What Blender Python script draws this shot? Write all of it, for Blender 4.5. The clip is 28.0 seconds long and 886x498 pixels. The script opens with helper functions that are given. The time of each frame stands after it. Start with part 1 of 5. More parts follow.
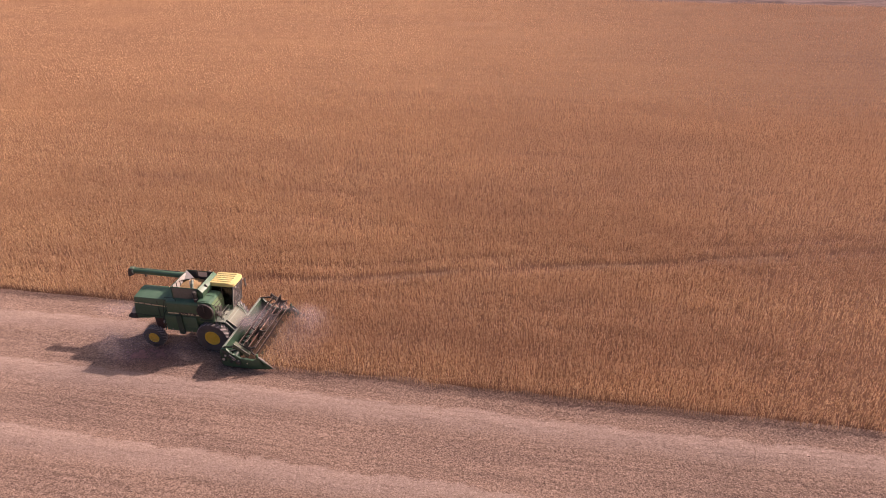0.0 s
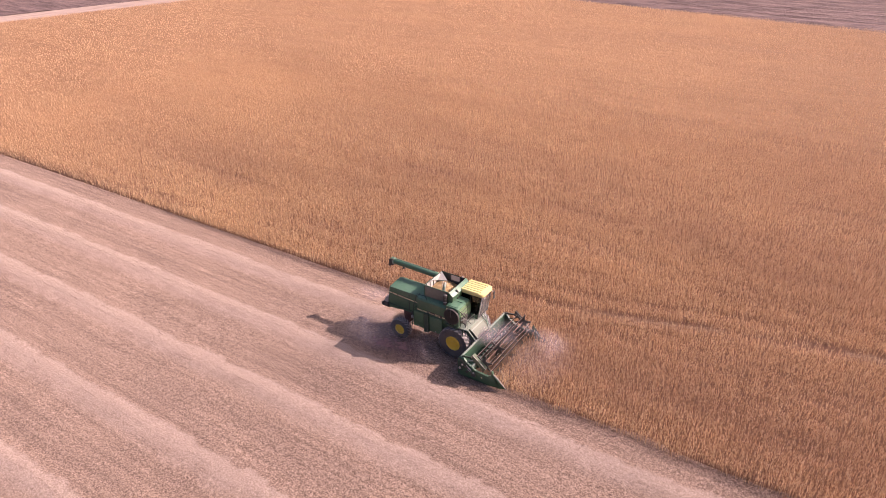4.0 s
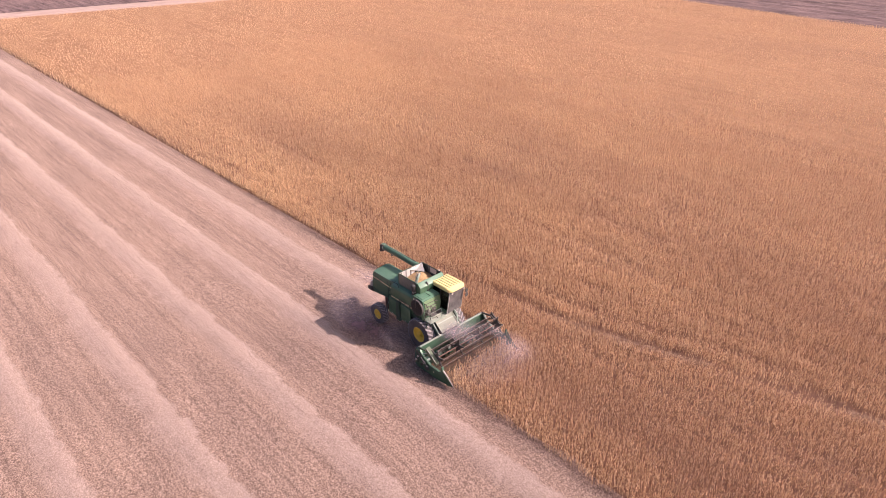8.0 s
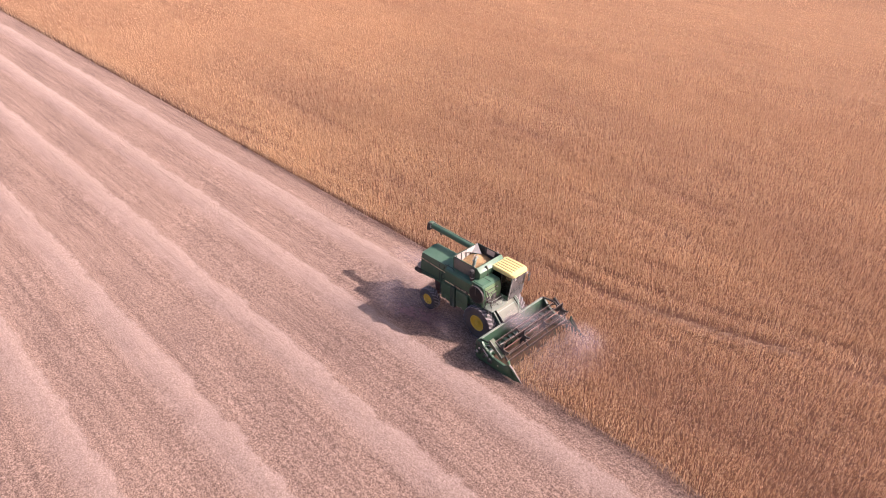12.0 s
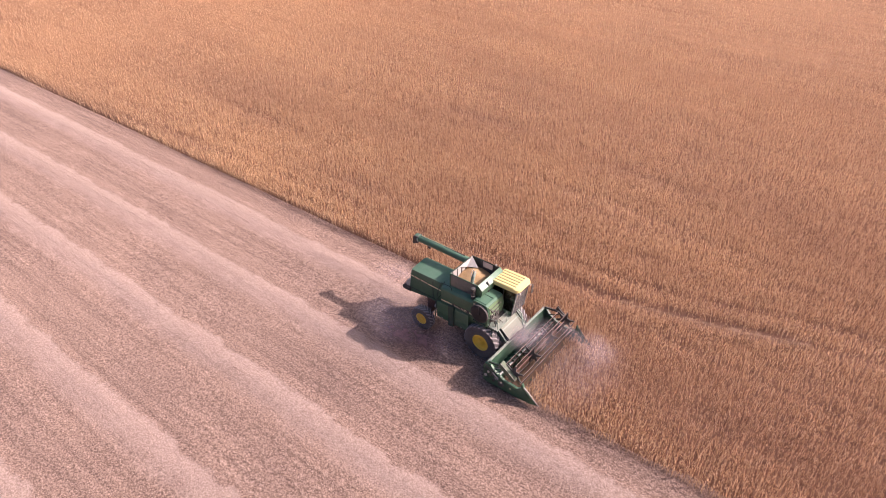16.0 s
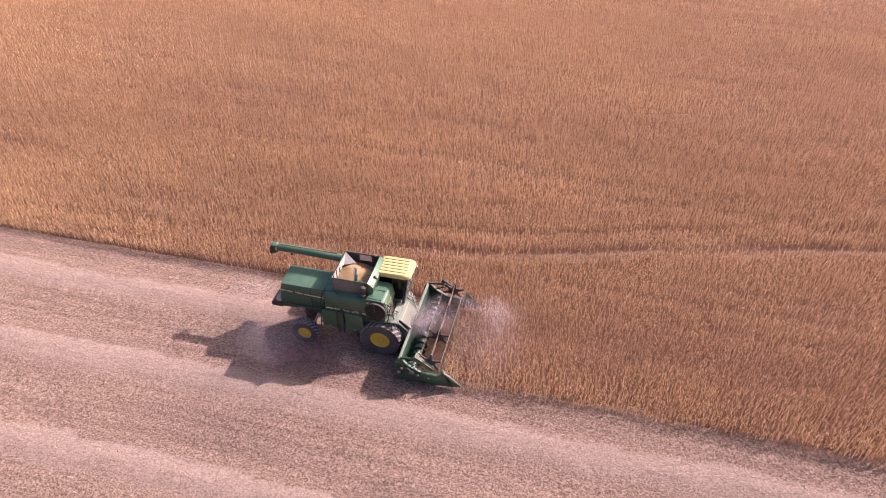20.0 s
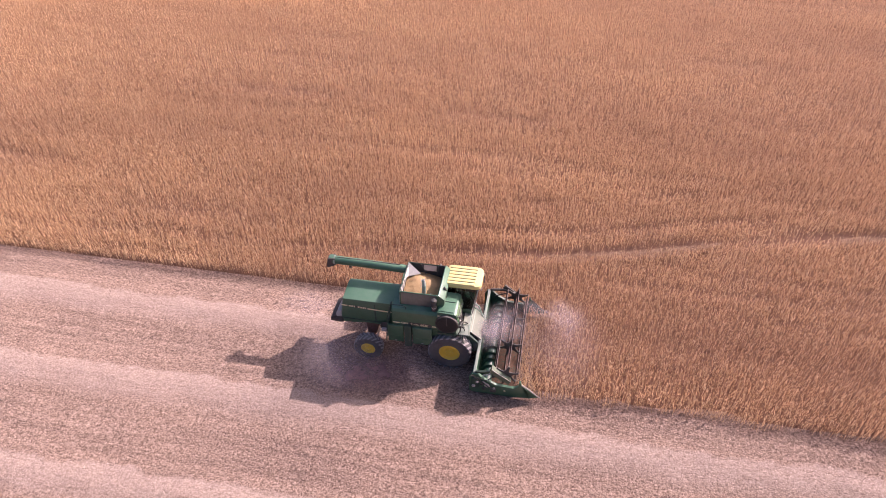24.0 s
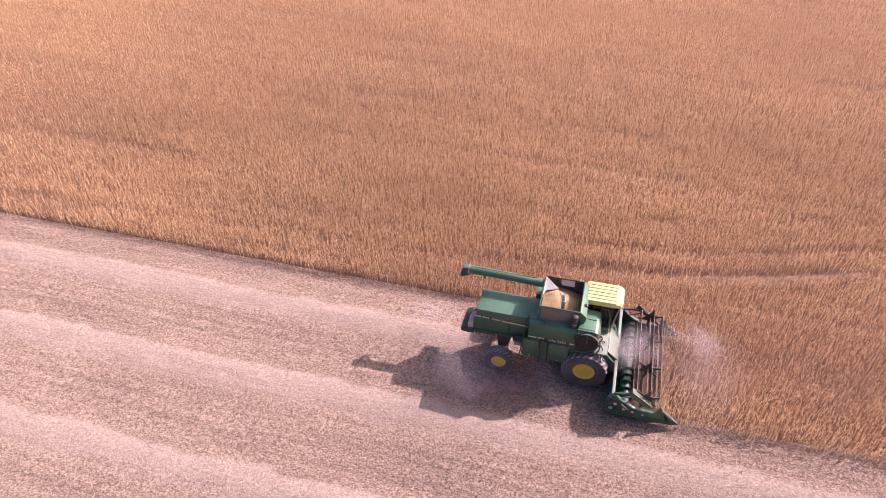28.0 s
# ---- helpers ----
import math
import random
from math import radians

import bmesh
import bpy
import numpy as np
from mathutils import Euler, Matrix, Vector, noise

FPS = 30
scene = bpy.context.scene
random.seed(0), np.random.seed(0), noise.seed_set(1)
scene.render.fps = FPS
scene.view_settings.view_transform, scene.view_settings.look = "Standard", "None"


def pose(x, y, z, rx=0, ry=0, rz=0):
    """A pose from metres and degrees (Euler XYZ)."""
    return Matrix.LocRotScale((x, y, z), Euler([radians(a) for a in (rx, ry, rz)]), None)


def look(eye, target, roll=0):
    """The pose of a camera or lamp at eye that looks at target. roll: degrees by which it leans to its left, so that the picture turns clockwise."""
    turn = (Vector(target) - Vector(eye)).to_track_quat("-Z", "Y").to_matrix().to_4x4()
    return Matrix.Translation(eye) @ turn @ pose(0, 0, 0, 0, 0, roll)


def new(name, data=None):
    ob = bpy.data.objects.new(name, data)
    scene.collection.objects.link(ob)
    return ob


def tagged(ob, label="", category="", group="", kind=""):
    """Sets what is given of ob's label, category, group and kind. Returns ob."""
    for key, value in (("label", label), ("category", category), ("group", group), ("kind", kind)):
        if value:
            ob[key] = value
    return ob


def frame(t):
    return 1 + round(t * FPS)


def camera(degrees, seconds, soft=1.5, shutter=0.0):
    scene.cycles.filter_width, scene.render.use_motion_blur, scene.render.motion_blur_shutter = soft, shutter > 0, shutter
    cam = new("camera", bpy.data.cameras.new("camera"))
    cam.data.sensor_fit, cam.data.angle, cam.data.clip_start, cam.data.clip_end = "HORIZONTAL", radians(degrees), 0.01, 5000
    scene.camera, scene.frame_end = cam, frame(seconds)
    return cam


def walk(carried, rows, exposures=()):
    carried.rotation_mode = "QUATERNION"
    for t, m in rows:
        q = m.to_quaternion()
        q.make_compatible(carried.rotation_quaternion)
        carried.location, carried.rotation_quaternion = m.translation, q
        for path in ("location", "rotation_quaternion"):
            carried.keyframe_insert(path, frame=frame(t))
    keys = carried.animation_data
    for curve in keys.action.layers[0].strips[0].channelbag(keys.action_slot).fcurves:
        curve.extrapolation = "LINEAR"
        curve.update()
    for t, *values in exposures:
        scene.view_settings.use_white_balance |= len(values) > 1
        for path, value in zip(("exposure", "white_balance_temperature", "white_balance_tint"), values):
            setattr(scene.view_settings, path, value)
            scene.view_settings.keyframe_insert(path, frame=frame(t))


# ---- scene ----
cam = camera(66.0, 28.0, soft=0.8)

# seconds, then x, y, z and the turn in degrees; the origin is the ground below the machine's front axle
PATH = [
    (0, 17.986, -28.026, 22.727, 60.715, 1.139, 10.512),
    (0.5, 17.594, -27.698, 22.742, 60.825, 0.898, 17.650),
    (1, 17.090, -27.458, 22.728, 60.889, 0.875, 23.053),
    (1.5, 16.490, -27.305, 22.747, 60.959, 0.792, 26.232),
    (2, 15.916, -27.303, 22.814, 61.062, 0.502, 28.157),
    (2.5, 15.433, -27.434, 22.945, 61.154, 0.426, 29.549),
    (4.5, 16.010, -26.231, 22.795, 61.675, 0.451, 32.836),
    (5, 16.780, -25.648, 22.741, 61.653, 0.958, 32.647),
    (5.5, 17.941, -24.806, 22.632, 61.631, 0.468, 34.253),
    (6, 19.632, -23.951, 22.711, 61.677, 0.371, 36.656),
    (6.5, 21.287, -22.883, 22.756, 61.645, 0.081, 41.104),
    (7, 22.520, -21.821, 22.758, 61.619, -0.171, 44.235),
    (7.5, 23.142, -21.110, 22.628, 61.624, -0.173, 45.861),
    (8, 22.951, -20.847, 22.403, 61.632, 0.317, 46.839),
    (8.5, 22.329, -20.800, 22.308, 61.602, 0.088, 48.029),
    (9, 21.631, -20.962, 22.336, 61.596, 0.079, 47.907),
    (9.5, 20.997, -21.125, 22.390, 61.596, 0.010, 47.525),
    (10, 20.459, -21.178, 22.425, 61.571, -0.054, 46.474),
    (10.5, 19.874, -21.069, 22.357, 61.515, -0.046, 45.836),
    (11, 19.230, -20.881, 22.236, 61.493, 0.269, 45.602),
    (11.5, 18.508, -20.988, 22.163, 60.305, 0.263, 45.464),
    (11.7, 18.220, -20.971, 22.133, 59.199, 0.231, 45.524),
    (12, 17.789, -20.945, 22.087, 57.528, 0.095, 45.658),
    (12.5, 17.218, -20.888, 22.132, 56.141, 0.029, 45.912),
    (13, 16.705, -20.779, 21.980, 55.976, -0.027, 44.111),
    (13.5, 16.011, -20.681, 21.949, 55.872, 0.242, 39.693),
    (15.5, 13.896, -20.487, 22.430, 55.157, 0.608, 38.588),
    (16, 13.163, -20.506, 22.486, 54.968, 0.495, 38.133),
    (16.5, 12.457, -20.552, 22.571, 54.784, 0.532, 36.649),
    (17, 11.853, -20.622, 22.683, 54.563, 0.584, 33.236),
    (17.5, 11.168, -20.547, 22.657, 54.404, 0.471, 29.504),
    (18, 10.411, -20.446, 22.606, 54.149, 0.389, 25.290),
    (18.5, 9.522, -20.352, 22.611, 53.862, 0.118, 20.780),
    (19, 8.753, -20.323, 22.653, 53.653, -0.162, 17.958),
    (19.2, 8.470, -20.272, 22.659, 53.014, -0.369, 17.139),
    (19.5, 8.045, -20.195, 22.669, 50.630, -0.043, 15.563),
    (20, 7.433, -20.093, 22.591, 50.339, 0.146, 13.706),
    (20.5, 6.816, -19.944, 22.590, 50.146, -0.014, 12.651),
    (21, 6.202, -19.964, 22.702, 49.928, -0.083, 11.839),
    (21.5, 5.635, -19.830, 22.680, 49.751, -0.286, 11.508),
    (23.5, 3.605, -19.401, 22.590, 49.013, 0.250, 10.436),
    (24, 3.171, -19.386, 22.606, 48.925, 0.386, 10.269),
    (24.5, 2.617, -19.425, 22.605, 48.937, 0.287, 9.987),
    (25, 2.013, -19.477, 22.578, 49.024, 0.173, 9.500),
    (25.5, 1.591, -19.444, 22.572, 49.062, 0.452, 9.315),
    (26, 1.181, -19.422, 22.536, 49.110, 0.549, 9.491),
    (26.5, 0.769, -19.389, 22.434, 49.204, 0.625, 9.672),
    (27, 0.317, -19.391, 22.320, 49.388, 0.704, 11.369),
    (27.5, -0.123, -19.569, 22.327, 49.619, 0.640, 14.318),
    (28, -0.639, -19.765, 22.302, 49.816, 0.462, 15.145),
]
EXPOSURES = [
    (0.0, -0.25, 6850, 31), (1.0, -0.17, 6750, 31), (2.0, -0.05, 6600, 30), (3.5, 0.14, 6400, 29), (5.0, 0.23, 6300, 27.8), (11.0, 0.25, 6200, 27.8),
    (18.0, 0.23, 6150, 28.8), (20.0, 0.21, 6150, 29.8), (22.5, 0.29, 6050, 29.2), (25.0, 0.37, 6000, 29.2), (28.0, 0.45, 5950, 29.2)]
walk(cam, [(row[0], pose(*row[1:])) for row in PATH], EXPOSURES)

# ---------------------------------------------------------------- light
TO_SUN = Vector((1.10, 0.88, 1.0)).normalized()
world = bpy.data.worlds.new("sky")
scene.world = world
world.use_nodes = True
wn = world.node_tree.nodes
wn.clear()
sky = wn.new("ShaderNodeTexSky")
sky.sky_type, sky.sun_disc = "NISHITA", False
sky.sun_elevation = math.asin(TO_SUN.z)
sky.sun_rotation = math.atan2(TO_SUN.x, TO_SUN.y)
sky.air_density, sky.dust_density, sky.ozone_density = 1.0, 8.0, 1.0
bg = wn.new("ShaderNodeBackground")
bg.inputs["Strength"].default_value = 0.112
wo = wn.new("ShaderNodeOutputWorld")
haze = wn.new("ShaderNodeHueSaturation")
haze.inputs["Saturation"].default_value = 1.25
world.node_tree.links.new(sky.outputs[0], haze.inputs["Color"])
world.node_tree.links.new(haze.outputs[0], bg.inputs[0])
world.node_tree.links.new(bg.outputs[0], wo.inputs[0])
sun_data = bpy.data.lights.new("sun", "SUN")
sun_data.energy, sun_data.angle, sun_data.color = 5.0, radians(0.55), (1.0, 0.86, 0.74)
sun = new("sun", sun_data)
sun.matrix_world = look(TO_SUN * 100, (0, 0, 0))


# ---------------------------------------------------------------- materials
class Mat:
    """A small wrapper round a node material."""

    def __init__(self, name, rough=0.8, metal=0.0):
        self.m = bpy.data.materials.new(name)
        self.m.use_nodes = True
        self.t = self.m.node_tree
        self.b = self.t.nodes["Principled BSDF"]
        self.b.inputs["Roughness"].default_value = rough
        self.b.inputs["Metallic"].default_value = metal

    def add(self, kind, **sets):
        n = self.t.nodes.new(kind)
        for key, value in sets.items():
            n.inputs[key.replace("_", " ")].default_value = value
        return n

    def link(self, a, b):
        self.t.links.new(a, b)

    def place(self, scale=(1, 1, 1)):
        g = self.add("ShaderNodeNewGeometry")
        mp = self.add("ShaderNodeMapping")
        mp.inputs["Scale"].default_value = scale
        self.link(g.outputs["Position"], mp.inputs["Vector"])
        return mp.outputs[0]

    def noise(self, scale, detail=4.0, rough=0.6, stretch=(1, 1, 1)):
        n = self.add("ShaderNodeTexNoise", Scale=scale, Detail=detail, Roughness=rough)
        self.link(self.place(stretch), n.inputs["Vector"])
        return n.outputs["Fac"]

    def ramp(self, src, stops):
        n = self.add("ShaderNodeValToRGB")
        el = n.color_ramp.elements
        while len(el) < len(stops):
            el.new(0.5)
        for e, (p, c) in zip(el, stops):
            e.position = p
            e.color = (*c, 1) if len(c) == 3 else c
        self.link(src, n.inputs[0])
        return n.outputs[0]

    def mix(self, fac, a, b, mode="MIX"):
        n = self.add("ShaderNodeMix")
        n.data_type, n.blend_type = "RGBA", mode
        for src, sock in ((fac, n.inputs[0]), (a, n.inputs[6]), (b, n.inputs[7])):
            if hasattr(src, "is_linked"):
                self.link(src, sock)
            else:
                sock.default_value = src if isinstance(src, (int, float)) else (*src, 1)
        return n.outputs[2]

    def math(self, op, a, b=0.0, c=0.0):
        n = self.add("ShaderNodeMath")
        n.operation = op
        for src, sock in zip((a, b, c), n.inputs):
            if hasattr(src, "is_linked"):
                self.link(src, sock)
            else:
                sock.default_value = src
        return n.outputs[0]

    def color(self, src):
        if hasattr(src, "is_linked"):
            self.link(src, self.b.inputs["Base Color"])
        else:
            self.b.inputs["Base Color"].default_value = (*src, 1)
        return self

    def bump(self, src, strength=0.3, dist=0.02):
        n = self.add("ShaderNodeBump", Strength=strength, Distance=dist)
        self.link(src, n.inputs["Height"])
        self.link(n.outputs[0], self.b.inputs["Normal"])
        return self


BLACKISH = ((0.32, (0, 0, 0)), (0.68, (1, 1, 1)))


def painted(name, base, worn, dust=0.45, rough=0.42, amount=0.5, top_lit=None):
    """Old machine paint with dull patches and a film of field dust."""
    m = Mat(name, rough)
    fine = m.ramp(m.noise(9, 5), BLACKISH)
    broad = m.ramp(m.noise(1.3, 4), BLACKISH)
    c = m.mix(m.math("MULTIPLY", fine, amount), base, worn)
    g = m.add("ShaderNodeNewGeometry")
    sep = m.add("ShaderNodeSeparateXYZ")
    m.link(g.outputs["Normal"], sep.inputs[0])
    # sunlight put into the colour: upward faces mix to a lighter green
    if top_lit:
        c = m.mix(m.math("MULTIPLY", m.math("MAXIMUM", sep.outputs["Z"], 0.0), m.math("ADD", m.math("MULTIPLY", broad, 0.25), 0.65)), c, top_lit)
    up = m.math("MULTIPLY", m.math("MAXIMUM", sep.outputs["Z"], 0.5), dust)
    cover = m.math("MULTIPLY", up, m.math("ADD", m.math("MULTIPLY", broad, 0.8), 0.35))
    m.color(m.mix(cover, c, (0.36, 0.35, 0.31)))
    m.link(m.math("ADD", m.math("MULTIPLY", fine, 0.2), rough), m.b.inputs["Roughness"])
    return m.bump(fine, 0.08, 0.01).m


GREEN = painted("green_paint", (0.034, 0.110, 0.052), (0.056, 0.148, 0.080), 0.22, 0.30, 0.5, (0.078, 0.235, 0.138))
AUGER = painted("polished_green_auger", (0.010, 0.055, 0.034), (0.016, 0.075, 0.046), 0.02, 0.27, 0.4)
AUGER.node_tree.nodes["Principled BSDF"].inputs["Specular IOR Level"].default_value = 1.0
PLATE = painted("sage_green_guard", (0.115, 0.155, 0.090), (0.09, 0.125, 0.075), 0.12, 0.5)
REEL = painted("worn_dusty_reel_steel", (0.30, 0.225, 0.205), (0.17, 0.125, 0.115), 0.12, 0.42)
INNER = painted("header_green_sheet", (0.028, 0.085, 0.048), (0.045, 0.110, 0.066), 0.08, 0.45)
TINES = painted("dark_spring_steel", (0.05, 0.032, 0.028), (0.09, 0.055, 0.045), 0.03, 0.6)
RUSSET = painted("cut_soybean_stalks", (0.17, 0.095, 0.060), (0.26, 0.155, 0.10), 0.05, 0.85)
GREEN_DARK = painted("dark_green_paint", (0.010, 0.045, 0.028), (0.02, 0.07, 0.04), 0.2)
GREEN_PALE = painted("dusty_pale_green_paint", (0.20, 0.32, 0.24), (0.34, 0.42, 0.36), 0.75)
YELLOW = painted("yellow_paint", (0.88, 0.62, 0.05), (0.80, 0.56, 0.08), 0.12, 0.38)
ROOF = painted("roof_yellow_paint", (0.90, 0.75, 0.30), (0.86, 0.72, 0.34), 0.12, 0.45, 0.35)
GROOVE = painted("dark_roof_groove_paint", (0.050, 0.036, 0.018), (0.035, 0.028, 0.016), 0.03, 0.8)
GREY = painted("dusty_grey_sheet", (0.34, 0.33, 0.31), (0.45, 0.42, 0.39), 0.4, 0.55)
WHITE = painted("dusty_white_sheet", (0.56, 0.54, 0.51), (0.40, 0.38, 0.36), 0.3, 0.6)
FEED = painted("dust_covered_plate", (0.19, 0.22, 0.17), (0.27, 0.27, 0.22), 0.40, 0.75)
STEEL = painted("worn_bright_steel", (0.50, 0.47, 0.45), (0.34, 0.30, 0.28), 0.25, 0.35)
DARK = painted("dark_greasy_steel", (0.028, 0.025, 0.027), (0.07, 0.055, 0.05), 0.36, 0.6)
RUST = painted("rusty_red_steel", (0.16, 0.055, 0.04), (0.09, 0.04, 0.03), 0.4, 0.8)
RUBBER = painted("dusty_tyre_rubber", (0.048, 0.040, 0.047), (0.10, 0.085, 0.09), 0.5, 0.85, 0.7)
LUGS = painted("dust_caked_tyre_lugs", (0.36, 0.32, 0.33), (0.22, 0.195, 0.20), 0.3, 0.9, 0.6)
LIME = painted("lime_green_cover", (0.13, 0.25, 0.11), (0.18, 0.30, 0.15), 0.35)
CREAM = painted("cream_lettering", (0.84, 0.76, 0.50), (0.66, 0.58, 0.34), 0.1, 0.5)
SEAT = painted("brown_seat_cloth", (0.10, 0.06, 0.045), (0.07, 0.05, 0.04), 0.1, 0.9)

glass = Mat("dusty_cab_glass", 0.08)
glass.b.inputs["Transmission Weight"].default_value = 1.0
glass.b.inputs["IOR"].default_value = 1.25
glass.color((0.30, 0.34, 0.35))
GLASS = glass.m
# pale grey stands for dust and the sky's reflection on the glass
dusty = Mat("dust_and_sheen_windscreen", 0.25)
dusty.color(dusty.mix(dusty.ramp(dusty.noise(3, 5), BLACKISH), (0.16, 0.155, 0.16), (0.30, 0.28, 0.28)))
dusty.b.inputs["Transmission Weight"].default_value = 0.45
SCREENGLASS = dusty.m

screen = Mat("perforated_screen", 0.6)
screen.color(screen.mix(screen.ramp(screen.noise(60, 2), BLACKISH), (0.006, 0.007, 0.008), (0.022, 0.022, 0.024)))
SCREEN = screen.bump(screen.noise(70, 1), 0.4, 0.01).m

grain = Mat("soybean_grain", 0.75)
gcol = grain.ramp(grain.noise(60, 3), ((0.3, (0.36, 0.22, 0.10)), (0.7, (0.62, 0.43, 0.22))))
grain.color(gcol)
GRAIN = grain.bump(grain.noise(70, 2), 0.8, 0.02).m

# ripe crop: tan stems and pods, drifting from gold to russet over the field
crop = Mat("ripe_soybean_plants", 0.85)
isl = crop.add("ShaderNodeNewGeometry").outputs["Random Per Island"]
plant_tone = crop.add("ShaderNodeAttribute")
plant_tone.attribute_name = "tone"
own = crop.math("ADD", crop.math("MULTIPLY", plant_tone.outputs["Fac"], 0.45), crop.math("MULTIPLY", isl, 0.55))
each = crop.ramp(own, ((0.1, (0.22, 0.125, 0.072)), (0.35, (0.58, 0.385, 0.235)), (0.62, (0.79, 0.57, 0.37)), (0.9, (0.90, 0.73, 0.52))))
drift = crop.ramp(crop.noise(0.07, 3, 0.55, (0.45, 1.6, 1)), ((0.36, (0.80, 0.74, 0.72)), (0.64, (1.05, 1.03, 0.96))))
ripe = crop.mix(1.0, each, drift, "MULTIPLY")
cg = crop.add("ShaderNodeNewGeometry")
csep = crop.add("ShaderNodeSeparateXYZ")
crop.link(cg.outputs["Position"], csep.inputs[0])
# distance haze put into the colour: outlying crop fades to pale straw
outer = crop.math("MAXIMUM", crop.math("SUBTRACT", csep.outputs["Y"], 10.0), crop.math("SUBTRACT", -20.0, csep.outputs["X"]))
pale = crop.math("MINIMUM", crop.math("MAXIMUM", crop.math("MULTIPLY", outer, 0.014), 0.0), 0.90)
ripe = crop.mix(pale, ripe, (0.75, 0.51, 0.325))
# light falloff across the field put into the plant colour, dimmer towards +X
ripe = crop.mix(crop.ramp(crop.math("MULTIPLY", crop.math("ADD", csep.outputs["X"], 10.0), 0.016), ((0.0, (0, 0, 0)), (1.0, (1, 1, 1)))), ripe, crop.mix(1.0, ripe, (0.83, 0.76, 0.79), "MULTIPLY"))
crop.color(ripe)
tuft = crop.add("ShaderNodeVectorMath")
tuft.operation = "MULTIPLY_ADD"
crop.link(cg.outputs["Normal"], tuft.inputs[0])
tuft.inputs[1].default_value = (0.75, 0.75, 0.75)
tuft.inputs[2].default_value = (0.0, 0.0, 0.30)
crop.link(tuft.outputs[0], crop.b.inputs["Normal"])
lit = crop.add("ShaderNodeBsdfTranslucent")
crop.link(ripe, lit.inputs["Color"])
both = crop.add("ShaderNodeMixShader", Fac=0.42)
crop.link(crop.b.outputs[0], both.inputs[1])
crop.link(lit.outputs[0], both.inputs[2])
crop.link(both.outputs[0], crop.t.nodes["Material Output"].inputs[0])
CROP = crop.m

def under_crop():
    """Dark soil between the stems near by, closing to a matted canopy where the crop is thick."""
    m = Mat("soil_and_matted_canopy", 0.95)
    soil = m.ramp(m.noise(5, 6), ((0.3, (0.145, 0.075, 0.048)), (0.7, (0.29, 0.155, 0.10))))
    rows = m.noise(2.2, 5, 0.6, (0.06, 1, 1))
    fine = m.noise(7, 5, 0.7, (0.6, 1, 1))
    mat = m.ramp(m.math("ADD", m.math("MULTIPLY", rows, 0.6), m.math("MULTIPLY", fine, 0.4)), ((0.36, (0.225, 0.117, 0.062)), (0.64, (0.355, 0.205, 0.112))))
    wide = m.ramp(m.noise(0.07, 4, 0.6, (0.35, 1.4, 1)), ((0.36, (0.90, 0.87, 0.86)), (0.64, (1.06, 1.05, 1.02))))
    g = m.add("ShaderNodeNewGeometry")
    sep = m.add("ShaderNodeSeparateXYZ")
    m.link(g.outputs["Position"], sep.inputs[0])
    k = m.math("MINIMUM", m.math("MAXIMUM", m.math("MULTIPLY", m.math("SUBTRACT", sep.outputs["Z"], 0.06), 5.0), 0.0), 1.0)
    # the same falloff of light painted in: brighter at -X, dimmer at +X
    side_light = m.ramp(m.math("MULTIPLY", m.math("ADD", sep.outputs["X"], 10.0), 0.016), ((0.0, (1.30, 1.30, 1.26)), (1.0, (0.76, 0.70, 0.705))))
    m.color(m.mix(k, soil, m.mix(1.0, m.mix(1.0, mat, wide, "MULTIPLY"), side_light, "MULTIPLY")))
    return m.bump(fine, 0.8, 0.12).m


CROPSOIL = under_crop()

SWATHS = (0.15, -4.1, -8.6, -13.55, -18.3, -23.0, -27.6)


